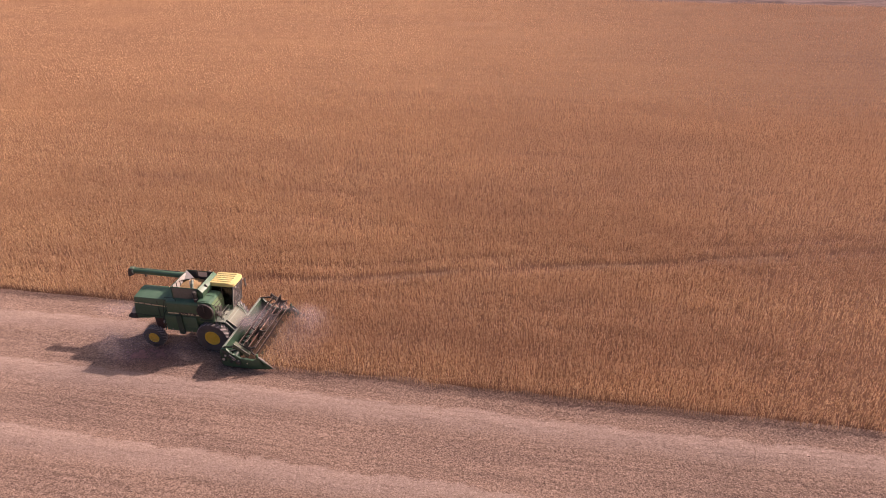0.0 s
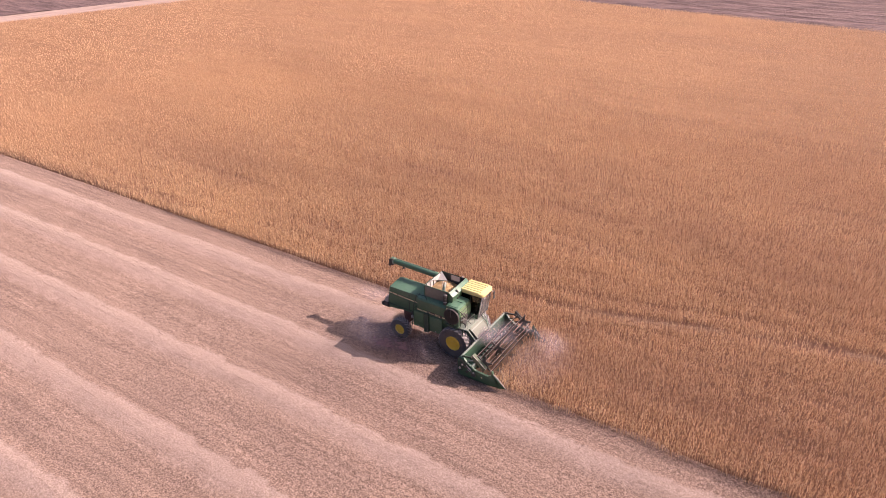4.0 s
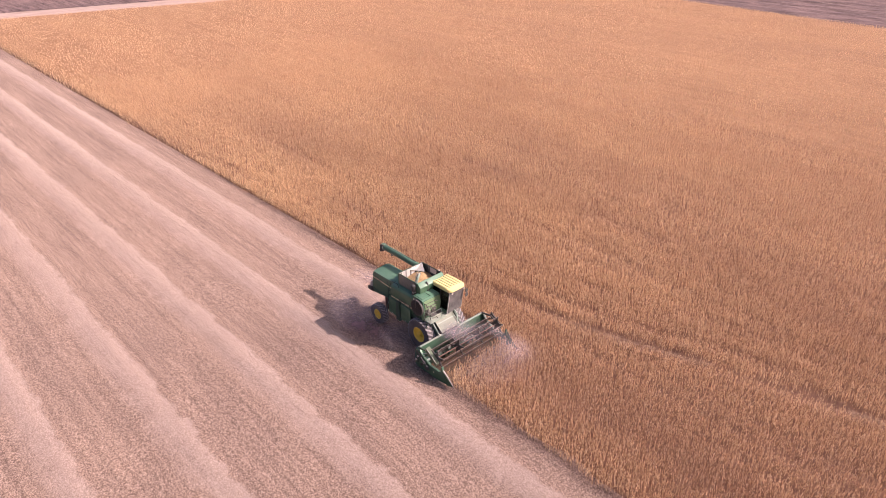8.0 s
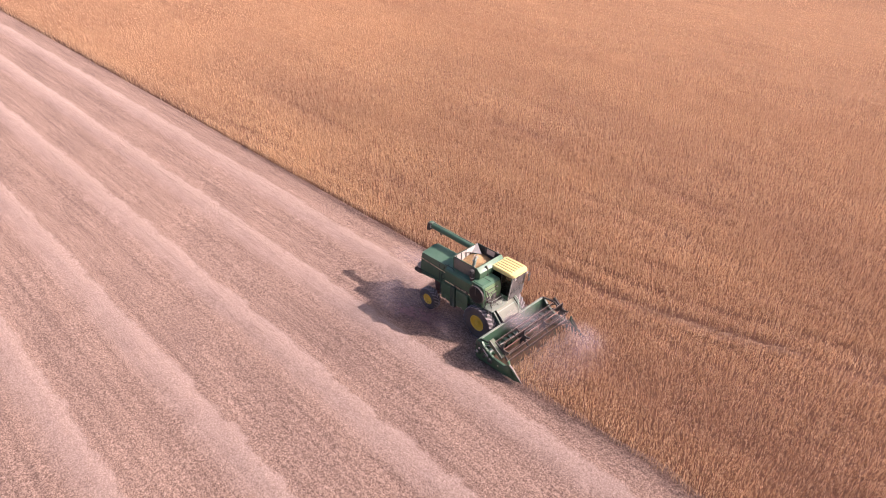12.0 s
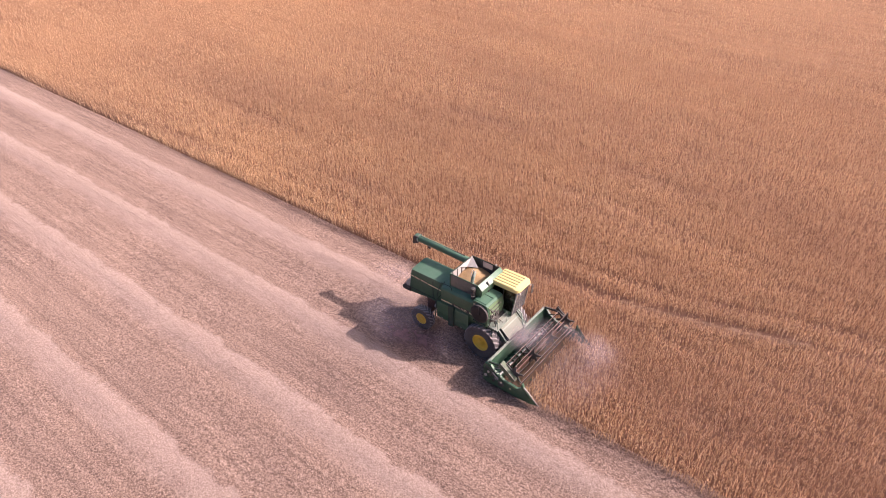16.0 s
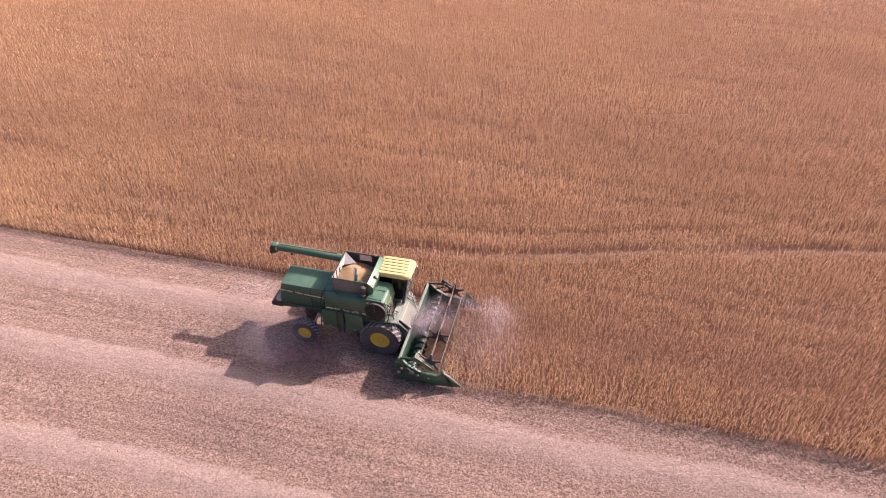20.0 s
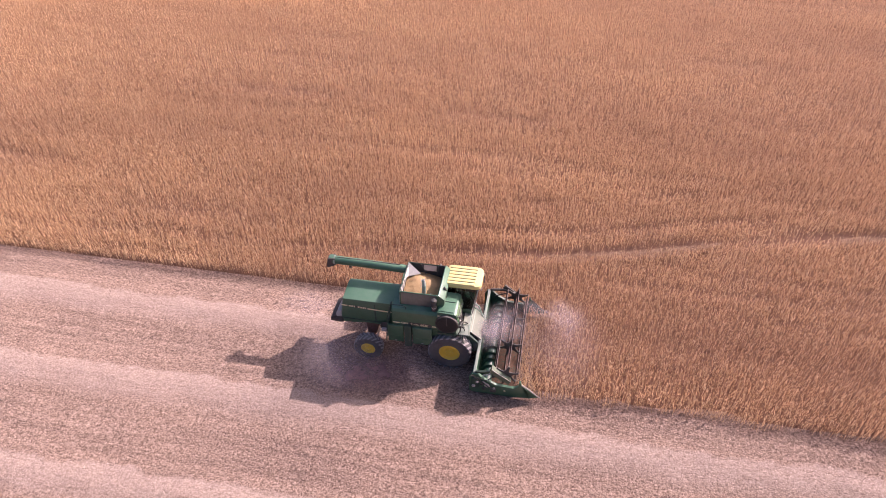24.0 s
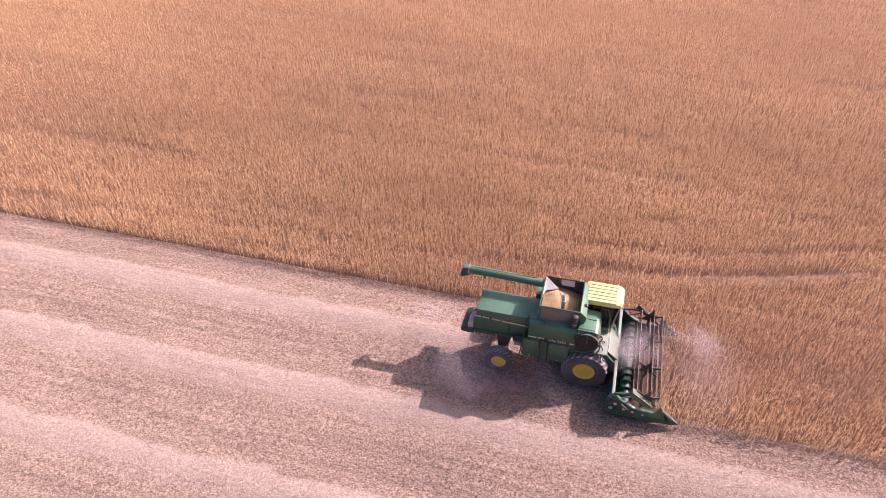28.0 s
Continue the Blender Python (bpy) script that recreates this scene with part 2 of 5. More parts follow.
def stubble_material():
    """Cut stubble with straw litter and paler chaff where the machine dropped its trail."""
    m = Mat("soybean_stubble", 0.95)
    fine = m.noise(15, 4, 0.78, (0.8, 1, 1))
    speck = m.noise(6.5, 5, 0.7)
    broad = m.noise(0.35, 4, 0.6, (0.35, 1, 1))
    litter = m.ramp(fine, ((0.37, (0.15, 0.096, 0.075)), (0.50, (0.36, 0.258, 0.206)), (0.63, (0.61, 0.464, 0.382))))
    dark = m.ramp(speck, ((0.38, (0.68, 0.655, 0.645)), (0.58, (1.10, 1.09, 1.08))))
    tone = m.ramp(broad, ((0.35, (0.90, 0.88, 0.88)), (0.65, (1.07, 1.05, 1.03))))
    streak = m.ramp(m.noise(3.2, 4, 0.6, (0.03, 1, 1)), ((0.36, (0.80, 0.78, 0.78)), (0.58, (1.08, 1.07, 1.06))))
    base = m.mix(1.0, m.mix(1.0, m.mix(1.0, litter, dark, "MULTIPLY"), tone, "MULTIPLY"), streak, "MULTIPLY")
    chaff = m.ramp(fine, ((0.36, (0.29, 0.205, 0.169)), (0.63, (0.63, 0.482, 0.410))))
    g = m.add("ShaderNodeNewGeometry")
    sep = m.add("ShaderNodeSeparateXYZ")
    m.link(g.outputs["Position"], sep.inputs[0])
    wob = m.math("MULTIPLY", m.math("SUBTRACT", m.noise(0.16, 3, 0.6, (1, 0.3, 1)), 0.5), 0.6)
    jag = m.math("MULTIPLY", m.math("SUBTRACT", m.noise(0.9, 4, 0.7, (0.6, 0.5, 1)), 0.5), 1.1)
    nick = m.math("MULTIPLY", m.math("SUBTRACT", m.noise(3.0, 4, 0.7, (0.7, 0.5, 1)), 0.5), 0.5)
    ywob = m.math("ADD", m.math("ADD", m.math("ADD", sep.outputs["Y"], wob), jag), nick)
    rag = m.math("MULTIPLY", m.math("SUBTRACT", m.noise(2.4, 6, 0.75, (0.22, 1, 1)), 0.5), 2.0)
    total = 0.0
    for i, y in enumerate(SWATHS):
        d = m.math("SUBTRACT", ywob, y)
        v = m.math("MINIMUM", m.math("MULTIPLY", m.math("SUBTRACT", 0.62, d), 5.0), m.math("MULTIPLY", m.math("ADD", d, 1.25), 0.95))
        v = m.math("MINIMUM", v, 1.15)
        if i == 0:
            v = m.math("SUBTRACT", v, m.math("MULTIPLY", m.math("MAXIMUM", m.math("ADD", sep.outputs["X"], 5.2), 0.0), 2.0))
        v = m.math("MAXIMUM", v, 0.0)
        total = m.math("MAXIMUM", total, v)
    total = m.math("ADD", m.math("MULTIPLY", total, 0.95), m.math("MULTIPLY", rag, m.math("MINIMUM", total, 0.8)))
    clamp = m.add("ShaderNodeClamp")
    m.link(total, clamp.inputs[0])
    # brightness falling off towards +X, multiplied into the stubble colour
    side_light = m.ramp(m.math("MULTIPLY", m.math("ADD", sep.outputs["X"], 24.0), 0.022), ((0.0, (1.08, 1.07, 1.06)), (1.0, (0.78, 0.765, 0.765))))
    m.color(m.mix(1.0, m.mix(clamp.outputs[0], base, chaff), side_light, "MULTIPLY"))
    return m.bump(fine, 0.9, 0.05).m


STUBBLE = stubble_material()
straw = Mat("loose_straw", 0.8)
sisl = straw.add("ShaderNodeNewGeometry").outputs["Random Per Island"]
CHAFF = Mat("chopped_straw", 0.85)
CHAFF = CHAFF.color(CHAFF.ramp(CHAFF.add("ShaderNodeNewGeometry").outputs["Random Per Island"], ((0.0, (0.36, 0.260, 0.214)), (0.5, (0.49, 0.37, 0.31)), (1.0, (0.63, 0.49, 0.42))))).m
PRESSED = Mat("flattened_crop_stalks", 0.85)
PRESSED = PRESSED.color(PRESSED.ramp(PRESSED.add("ShaderNodeNewGeometry").outputs["Random Per Island"], ((0.0, (0.24, 0.145, 0.090)), (0.5, (0.36, 0.225, 0.140)), (1.0, (0.48, 0.32, 0.215))))).m
STRAW = straw.color(straw.ramp(sisl, ((0.0, (0.30, 0.20, 0.155)), (0.5, (0.48, 0.345, 0.28)), (1.0, (0.66, 0.50, 0.415))))).m

earth = Mat("distant_bare_earth", 0.95)
EARTH = earth.color(earth.ramp(earth.noise(0.02, 6, 0.6), ((0.35, (0.19, 0.125, 0.11)), (0.65, (0.29, 0.20, 0.17))))).m
plow = Mat("ploughed_soil", 0.95)
pcol = plow.ramp(plow.noise(0.9, 6, 0.75, (0.12, 1, 1)), ((0.36, (0.085, 0.052, 0.050)), (0.64, (0.31, 0.205, 0.190))))
PLOUGHED = plow.color(pcol).bump(plow.noise(1.5, 5), 1.0, 0.3).m
track = Mat("pale_dirt_track", 0.95)
TRACK = track.color(track.ramp(track.noise(0.8, 5, 0.7, (1, 0.2, 1)), ((0.35, (0.42, 0.295, 0.245)), (0.65, (0.56, 0.415, 0.35))))).bump(track.noise(2, 4), 0.5, 0.1).m


# ---------------------------------------------------------------- mesh helpers
def part(name, bm, material, parent=None, label="", sharp=35):
    """Links a bmesh as one mesh object under a thing or under a part."""
    bmesh.ops.recalc_face_normals(bm, faces=bm.faces[:])
    me = bpy.data.meshes.new(name)
    for f in bm.faces:
        f.smooth = True
    bm.to_mesh(me)
    bm.free()
    me.set_sharp_from_angle(angle=radians(sharp))
    me.materials.append(material)
    ob = new(name, me)
    if parent:
        ob.parent = parent
        ob.matrix_parent_inverse = parent.matrix_world.inverted()
    if label:
        ob["label"] = label
    return ob


def soften(bm, bevel, segments=2):
    if bevel:
        bmesh.ops.remove_doubles(bm, verts=bm.verts[:], dist=1e-5)
        bmesh.ops.recalc_face_normals(bm, faces=bm.faces[:])
        es = [e for e in bm.edges if len(e.link_faces) == 2 and e.calc_face_angle(0) > 0.35]
        bmesh.ops.bevel(bm, geom=es, offset=bevel, segments=segments, affect="EDGES", profile=0.6)
    return bm


def add_prism(bm, outline, y0, y1, axis="y"):
    """A solid between two copies of an outline; outline in (x, z) for axis y, (y, z) for axis x, (x, y) for axis z."""
    def at(p, d):
        return {"y": (p[0], d, p[1]), "x": (d, p[0], p[1]), "z": (p[0], p[1], d)}[axis]
    a = [bm.verts.new(at(p, y0)) for p in outline]
    b = [bm.verts.new(at(p, y1)) for p in outline]
    n = len(a)
    bm.faces.new(a)
    bm.faces.new(b[::-1])
    for i in range(n):
        bm.faces.new((a[i], b[i], b[(i + 1) % n], a[(i + 1) % n]))


def prism(outline, y0, y1, axis="y", bevel=0.0):
    bm = bmesh.new()
    add_prism(bm, outline, y0, y1, axis)
    return soften(bm, bevel)


def box(x0, x1, y0, y1, z0, z1, bevel=0.01):
    return prism(((x0, z0), (x1, z0), (x1, z1), (x0, z1)), y0, y1, "y", bevel)


def add_tube(bm, points, radius, sides=8, radius_end=None):
    """A round bar along a line of points."""
    points = [Vector(p) for p in points]
    rings = []
    for i, p in enumerate(points):
        way = (points[min(i + 1, len(points) - 1)] - points[max(i - 1, 0)]).normalized()
        side = way.cross(Vector((0.13, 0.21, 1)) if abs(way.z) < 0.9 else Vector((1, 0.2, 0))).normalized()
        up = side.cross(way)
        r = radius if radius_end is None else radius + (radius_end - radius) * i / (len(points) - 1)
        rings.append([bm.verts.new(p + (side * math.cos(a) + up * math.sin(a)) * r) for a in [math.tau * k / sides for k in range(sides)]])
    for a, b in zip(rings, rings[1:]):
        for k in range(sides):
            bm.faces.new((a[k], a[(k + 1) % sides], b[(k + 1) % sides], b[k]))
    bm.faces.new(rings[0][::-1])
    bm.faces.new(rings[-1])


def tube(points, radius, sides=8, radius_end=None):
    bm = bmesh.new()
    add_tube(bm, points, radius, sides, radius_end)
    return bm


def lathe(profile, centre, sides=32, axis="y", caps=True):
    """A turned body round an axis through centre; profile in (distance along the axis, radius)."""
    bm = bmesh.new()
    cx, cy, cz = centre
    rings = []
    for d, r in profile:
        ring = []
        for k in range(sides):
            a = math.tau * k / sides
            u, v = r * math.cos(a), r * math.sin(a)
            ring.append(bm.verts.new({"y": (cx + u, cy + d, cz + v), "z": (cx + u, cy + v, cz + d), "x": (cx + d, cy + u, cz + v)}[axis]))
        rings.append(ring)
    for a, b in zip(rings, rings[1:]):
        for k in range(sides):
            bm.faces.new((a[k], a[(k + 1) % sides], b[(k + 1) % sides], b[k]))
    if caps:
        bm.faces.new(rings[0][::-1])
        bm.faces.new(rings[-1])
    return bm


def quads_mesh(name, corners, material):
    """One mesh of many loose four-cornered pieces; corners is an array of shape (n, 4, 3)."""
    n = len(corners)
    me = bpy.data.meshes.new(name)
    me.vertices.add(n * 4)
    me.vertices.foreach_set("co", np.ascontiguousarray(corners, np.float32).ravel())
    me.loops.add(n * 4)
    me.loops.foreach_set("vertex_index", np.arange(n * 4, dtype=np.int32))
    me.polygons.add(n)
    me.polygons.foreach_set("loop_start", np.arange(0, n * 4, 4, dtype=np.int32))
    me.update(calc_edges=True)
    me.materials.append(material)
    return new(name, me)


def grid_mesh(name, xs, ys, height, material):
    """A sheet over the lines xs and ys with the heights given by a function of arrays."""
    X, Y = np.meshgrid(xs, ys)
    Z = height(X, Y)
    nx, ny = len(xs), len(ys)
    me = bpy.data.meshes.new(name)
    me.vertices.add(nx * ny)
    me.vertices.foreach_set("co", np.stack([X, Y, Z], -1).astype(np.float32).ravel())
    i = np.arange(nx * ny).reshape(ny, nx)
    f = np.stack([i[:-1, :-1], i[:-1, 1:], i[1:, 1:], i[1:, :-1]], -1).reshape(-1, 4)
    me.loops.add(f.size)
    me.loops.foreach_set("vertex_index", f.astype(np.int32).ravel())
    me.polygons.add(len(f))
    me.polygons.foreach_set("loop_start", np.arange(0, f.size, 4, dtype=np.int32))
    me.update(calc_edges=True)
    me.polygons.foreach_set("use_smooth", np.ones(len(f), bool))
    me.materials.append(material)
    return new(name, me)


rng = np.random.default_rng(7)


def value_noise(x, y, scale, seed=0):
    """Smooth noise in -1..1 over arrays."""
    r = np.random.default_rng(100 + seed)
    table = r.uniform(-1, 1, (64, 64))
    u, v = x / scale, y / scale
    i, j = np.floor(u).astype(int), np.floor(v).astype(int)
    a, b = u - i, v - j
    a, b = a * a * (3 - 2 * a), b * b * (3 - 2 * b)
    t = lambda p, q: table[p % 64, q % 64]
    return (t(i, j) * (1 - a) + t(i + 1, j) * a) * (1 - b) + (t(i, j + 1) * (1 - a) + t(i + 1, j + 1) * a) * b


# ---------------------------------------------------------------- the land
EDGE_OLD, EDGE_NEW, CUT_X = -2.25, 2.32, 2.80


def road_x(y):
    """The near side of the dirt track along the end of the field."""
    return -136.2 + 0.235 * y


def far_y(x):
    """Where the crop ends towards the ploughed land."""
    return 112.0 - 0.10 * x


ground = grid_mesh("ground", np.array([-2500, -300, -140, -60, 60, 150, 300, 2500.0]), np.array([-2500, -300, -45, 0, 110, 300, 2500.0]), lambda x, y: x * 0 - 0.16, EARTH)
tagged(ground, "bare brown farmland reaching to the horizon", "ground", kind="structure")


def stubble_height(x, y):
    h = 0.015 * value_noise(x, y, 0.55, 1) + 0.02 * value_noise(x, y, 2.3, 2)
    w = 0.15 * value_noise(x, x * 0, 9.0, 3)
    for k, s in enumerate(SWATHS):
        on = 1.0 if k else 1 / (1 + np.exp((x + 5.5) * 3))
        h = h + on * 0.06 * np.exp(-((y + w - s - 0.05) / 0.50) ** 2) * (1 + 0.5 * value_noise(x, y, 0.8, 4))
    return h - 0.02


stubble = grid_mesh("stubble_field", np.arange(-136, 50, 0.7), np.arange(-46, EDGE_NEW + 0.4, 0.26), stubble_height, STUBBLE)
tagged(stubble, "harvested soybean stubble with straw litter", "stubble field", kind="structure")


def rut_line(x):
    return 5.45 + 0.15 * x + 0.10 * np.sqrt(x * x + 16)


def rut_gap(x, y):
    """0..1: how far the plants are flattened, along an old pair of wheel tracks that crosses the rows."""
    line = rut_line(x)
    gap = np.zeros_like(x)
    for off, width in ((0.0, 0.34), (1.8, 0.18), (4.3, 0.16)):
        d = np.abs(y - line - off - 0.25 * value_noise(x, y * 0, 4.0, 21))
        broken = np.clip((1.05 if off == 0 else 0.40) + 0.8 * value_noise(x, y * 0 + off * 7, 3.1, 22), 0, 1) * np.clip(0.55 + (x + 6) / 14, 0.45, 1)
        gap = np.maximum(gap, np.clip(1.6 - d / width, 0, 1) * broken)
    return gap


def share(x, y, x0, x1, y1, soft):
    """How far a place lies inside a zone, 0..1, with a soft border."""
    d = np.minimum(np.minimum(x - x0, x1 - x), y1 - y)
    return np.clip(d / soft, 0, 1)


def near(x, y):
    return share(x, y, -34, 34, 24, 8.0)


def middle(x, y):
    return share(x, y, -72, 56, 50, 12.0)


def closing(x, y):
    """How far the canopy has closed, 0 beside the machine to 1 at the far sides of the field."""
    far = np.hypot(np.maximum(np.abs(x) - 10.0, 0) * 0.9, np.maximum(y - 6.0, 0))
    return np.clip(far / 66.0, 0, 1) ** 1.5


def undergrowth(x, y):
    """Litter and low growth between the stems, thicker where the crop is dense."""
    off = y - np.where(x > CUT_X + 0.4, EDGE_OLD, EDGE_NEW) - 0.30 - 0.15 * value_noise(x, x * 0, 0.8, 9)
    deep = np.clip(off / 0.6, 0, 1) * (0.09 + 0.33 * closing(x, y))
    rough = 1 + 0.10 * value_noise(x, y, 0.9, 6) + 0.08 * value_noise(x * 0.05, y, 1.4, 8)
    deep = deep * rough * (1 - 0.7 * np.clip(rut_gap(x, y), 0, 1)) + 0.03 * value_noise(x, y, 2, 7) - 0.02
    inside = np.clip((x - road_x(y) - 4.8) / 0.6, 0, 1) * np.clip((far_y(x) - y) / 0.6, 0, 1)
    deep = deep - np.clip(-off / 0.15, 0, 1) * 0.25
    cut = (x < CUT_X + 0.4) & (y < EDGE_NEW + 0.05)
    return np.where(cut, -0.4, deep * inside - 0.4 * (1 - inside))


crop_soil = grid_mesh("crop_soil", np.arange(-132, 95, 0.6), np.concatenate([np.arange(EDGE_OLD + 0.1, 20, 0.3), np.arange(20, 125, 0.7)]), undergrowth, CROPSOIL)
tagged(crop_soil, "brown soil and low litter under the standing crop", "soil", kind="structure")


def furrows(x, y):
    ridge = 0.16 * np.sin((y + 0.1 * x) * 1.35 + 0.8 * value_noise(x, y, 18, 8)) + 0.12 * value_noise(x, y, 1.2, 9)
    return np.where(y > far_y(x) + 0.3, ridge, -0.5)


far_field = grid_mesh("ploughed_field", np.arange(-118, 190, 2.0), np.arange(92, 190, 0.7), furrows, PLOUGHED)
tagged(far_field, "dark ploughed field with furrows beyond the crop", "ploughed field", kind="structure")


def strip(name, inner, outer, ys, z, material, cols=5, rough=0.03):
    X = np.array([[inner(y) + (outer(y) - inner(y)) * k / (cols - 1) for k in range(cols)] for y in ys])
    ob = grid_mesh(name, np.arange(cols, dtype=float), np.array(ys), lambda a, b: X * 0, material)
    co = np.stack([X, np.repeat(np.array(ys)[:, None], cols, 1), z + rough * value_noise(X, np.array(ys)[:, None] + X * 0, 1.7, 11)], -1)
    ob.data.vertices.foreach_set("co", co.astype(np.float32).ravel())
    ob.data.update()
    return ob


lane = strip("dirt_road", lambda y: road_x(y) + 5.2, lambda y: road_x(y) - 4.4, np.arange(-60, 190, 1.5), 0.03, TRACK)
tagged(lane, "pale dusty dirt road along the end of the field", "dirt road", kind="structure")
side_field = strip("ploughed_field_beyond_road", lambda y: road_x(y) - 4.5, lambda y: road_x(y) - 110, np.arange(-60, 190, 2.0), 0.05, PLOUGHED, 60, 0.2)
tagged(side_field, "dark ploughed field on the other side of the dirt road", "ploughed field", kind="structure")


# ---------------------------------------------------------------- the standing crop
def in_crop(x, y):
    wob = 0.10 * value_noise(x, y * 0, 1.1, 31) + 0.06 * value_noise(x, y * 0, 0.35, 32)
    ahead = (x > CUT_X + 0.25 * np.abs(value_noise(y, x * 0, 0.4, 33))) & (y > EDGE_OLD + wob)
    beside = y > EDGE_NEW + 0.12 + wob
    divider = (np.abs(y - 2.36) < 0.10) & (x < 3.85)
    return (ahead | beside) & ~divider & (y < far_y(x)) & (x > road_x(y) + 5.0)


def rows_of_plants(x0, x1, y0, y1, spacing, step, keep):
    """Plant places in drilled rows along x, with jitter."""
    ys = np.arange(y0, y1, spacing)
    xs = np.arange(x0, x1, step)
    X, Y = np.meshgrid(xs, ys)
    X = (X + rng.uniform(-0.5, 0.5, X.shape) * step).ravel()
    Y = (Y + rng.normal(0, 0.22 * spacing, Y.shape)).ravel()
    ok = in_crop(X, Y) & keep(X, Y)
    ok &= rng.uniform(0, 1, X.shape) > rut_gap(X, Y) * 0.88
    ok &= rng.uniform(0, 1, X.shape) > np.clip(1.6 * value_noise(X * 0.035, Y, 0.55, 45) - 0.80, 0, 0.5)
    return X[ok], Y[ok]


def plants(X, Y, blades, width, spread, tall=0.72):
    """Every plant is a slim upright bush: a stem with short pods and twigs leaning about it, as thin three-cornered pieces."""
    n = len(X)
    height = tall * (0.92 + 0.10 * value_noise(X, Y, 7.0, 41) + 0.10 * value_noise(X, Y, 1.3, 42) + 0.06 * value_noise(X * 0.06, Y, 0.62, 43) + 0.04 * value_noise(X * 0.02, Y, 1.9, 44)) * rng.uniform(0.80, 1.14, n)
    tone = np.clip(rng.normal(0.5, 0.30, n), 0, 1)
    tip_x, tip_y = rng.normal(0, 0.05, n), rng.normal(0, 0.05, n)
    rep = lambda a: np.repeat(a, blades)
    bx, by, hh, tone = rep(X), rep(Y), rep(height), rep(tone)
    tx, ty = rep(tip_x), rep(tip_y)
    first = np.tile(np.arange(blades), n) == 0
    m = n * blades
    low = np.where(first, 0.02, 0.10 + 0.80 * np.sqrt(rng.uniform(0, 1, m)))
    top = np.where(first, 0.96, np.minimum(low + rng.uniform(0.14, 0.30, m), 1.06))
    lean_x, lean_y = np.where(first, 0.0, rng.normal(0, 0.7 * spread, m)), np.where(first, 0.0, rng.normal(0, 0.7 * spread, m))
    ang, r = rng.uniform(0, math.tau, m), np.where(first, 0.0, np.sqrt(rng.uniform(0, 1, m))) * spread
    ox, oy = np.cos(ang) * r, np.sin(ang) * r
    turn = rng.uniform(0, math.pi, m)
    w = width * rng.uniform(0.7, 1.5, m) * np.where(first, 0.6, 1.0)
    wx, wy = np.cos(turn) * w / 2, np.sin(turn) * w / 2
    up = first | (rng.uniform(0, 1, m) < 0.45)
    wide, point = np.where(up, low, top), np.where(up, top, low)
    spray = np.where(first, 0.0, 0.5)
    q = np.empty((m, 3, 3))
    for i, (f, side) in enumerate(((wide, -1), (wide, 1), (point, 0))):
        open_ = 1 + spray * f
        away = 1 - abs(side)
        q[:, i] = np.stack([bx + tx * f + ox * open_ + side * wx + away * lean_x, by + ty * f + oy * open_ + side * wy + away * lean_y, f * hh], -1)
    return q, tone


def tris_mesh(name, corners, tone, material):
    """One mesh of many loose three-cornered pieces with a tone for each."""
    n = len(corners)
    me = bpy.data.meshes.new(name)
    me.vertices.add(n * 3)
    me.vertices.foreach_set("co", np.ascontiguousarray(corners, np.float32).ravel())
    me.loops.add(n * 3)
    me.loops.foreach_set("vertex_index", np.arange(n * 3, dtype=np.int32))
    me.polygons.add(n)
    me.polygons.foreach_set("loop_start", np.arange(0, n * 3, 3, dtype=np.int32))
    me.update(calc_edges=True)
    me.attributes.new("tone", "FLOAT", "FACE").data.foreach_set("value", np.ascontiguousarray(tone, np.float32))
    me.materials.append(material)
    return new(name, me)


def chance(p):
    return rng.uniform(0, 1, p.shape) < p


groups = [
    (rows_of_plants(-34, 34, -2.5, 24, 0.115, 0.105, lambda x, y: chance(near(x, y))), 7, 0.025, 0.027, 0.64),
    (rows_of_plants(-72, 56, -2.5, 50, 0.165, 0.15, lambda x, y: chance(middle(x, y) * (1 - near(x, y)))), 5, 0.040, 0.026, 0.64),
    (rows_of_plants(-134, 92, -2.5, 124, 0.34, 0.32, lambda x, y: chance(1 - middle(x, y))), 4, 0.085, 0.055, 0.64),
]
made = [plants(X, Y, b, w, s, t) for (X, Y), b, w, s, t in groups]
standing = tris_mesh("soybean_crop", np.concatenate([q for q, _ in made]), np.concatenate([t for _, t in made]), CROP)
tagged(standing, "ripe golden-brown soybean plants standing in rows", "soybean crop", kind="stuff")


# ---------------------------------------------------------------- straw and stubble stalks on the cut ground
def straw_pieces(count, x0, x1, ys, spread, lift, slope=0.12):
    x = rng.uniform(x0, x1, count)
    w = 0.15 * value_noise(x, x * 0, 9.0, 3)
    y = ys + rng.normal(0, 1, count) * spread - w
    ok = (y < EDGE_NEW - 0.1) & ~((y > EDGE_OLD - 0.1) & (x > CUT_X - 0.4))
    x, y = x[ok], y[ok]
    n = len(x)
    z = stubble_height(x, y) + 0.01 + rng.uniform(0, lift, n)
    a = rng.normal(0, 0.9, n)
    L = rng.uniform(0.03, 0.085, n)
    w = rng.uniform(0.010, 0.020, n)
    tilt = rng.normal(0, slope, n)
    dx, dy, dz = np.cos(a) * L / 2, np.sin(a) * L / 2, tilt * L
    px, py = -np.sin(a) * w / 2, np.cos(a) * w / 2
    q = np.empty((n, 4, 3))
    for i, (s, p) in enumerate(((-1, -1), (1, -1), (1, 1), (-1, 1))):
        q[:, i] = np.stack([x + s * dx + p * px, y + s * dy + p * py, z + s * dz + dz], -1)
    return q


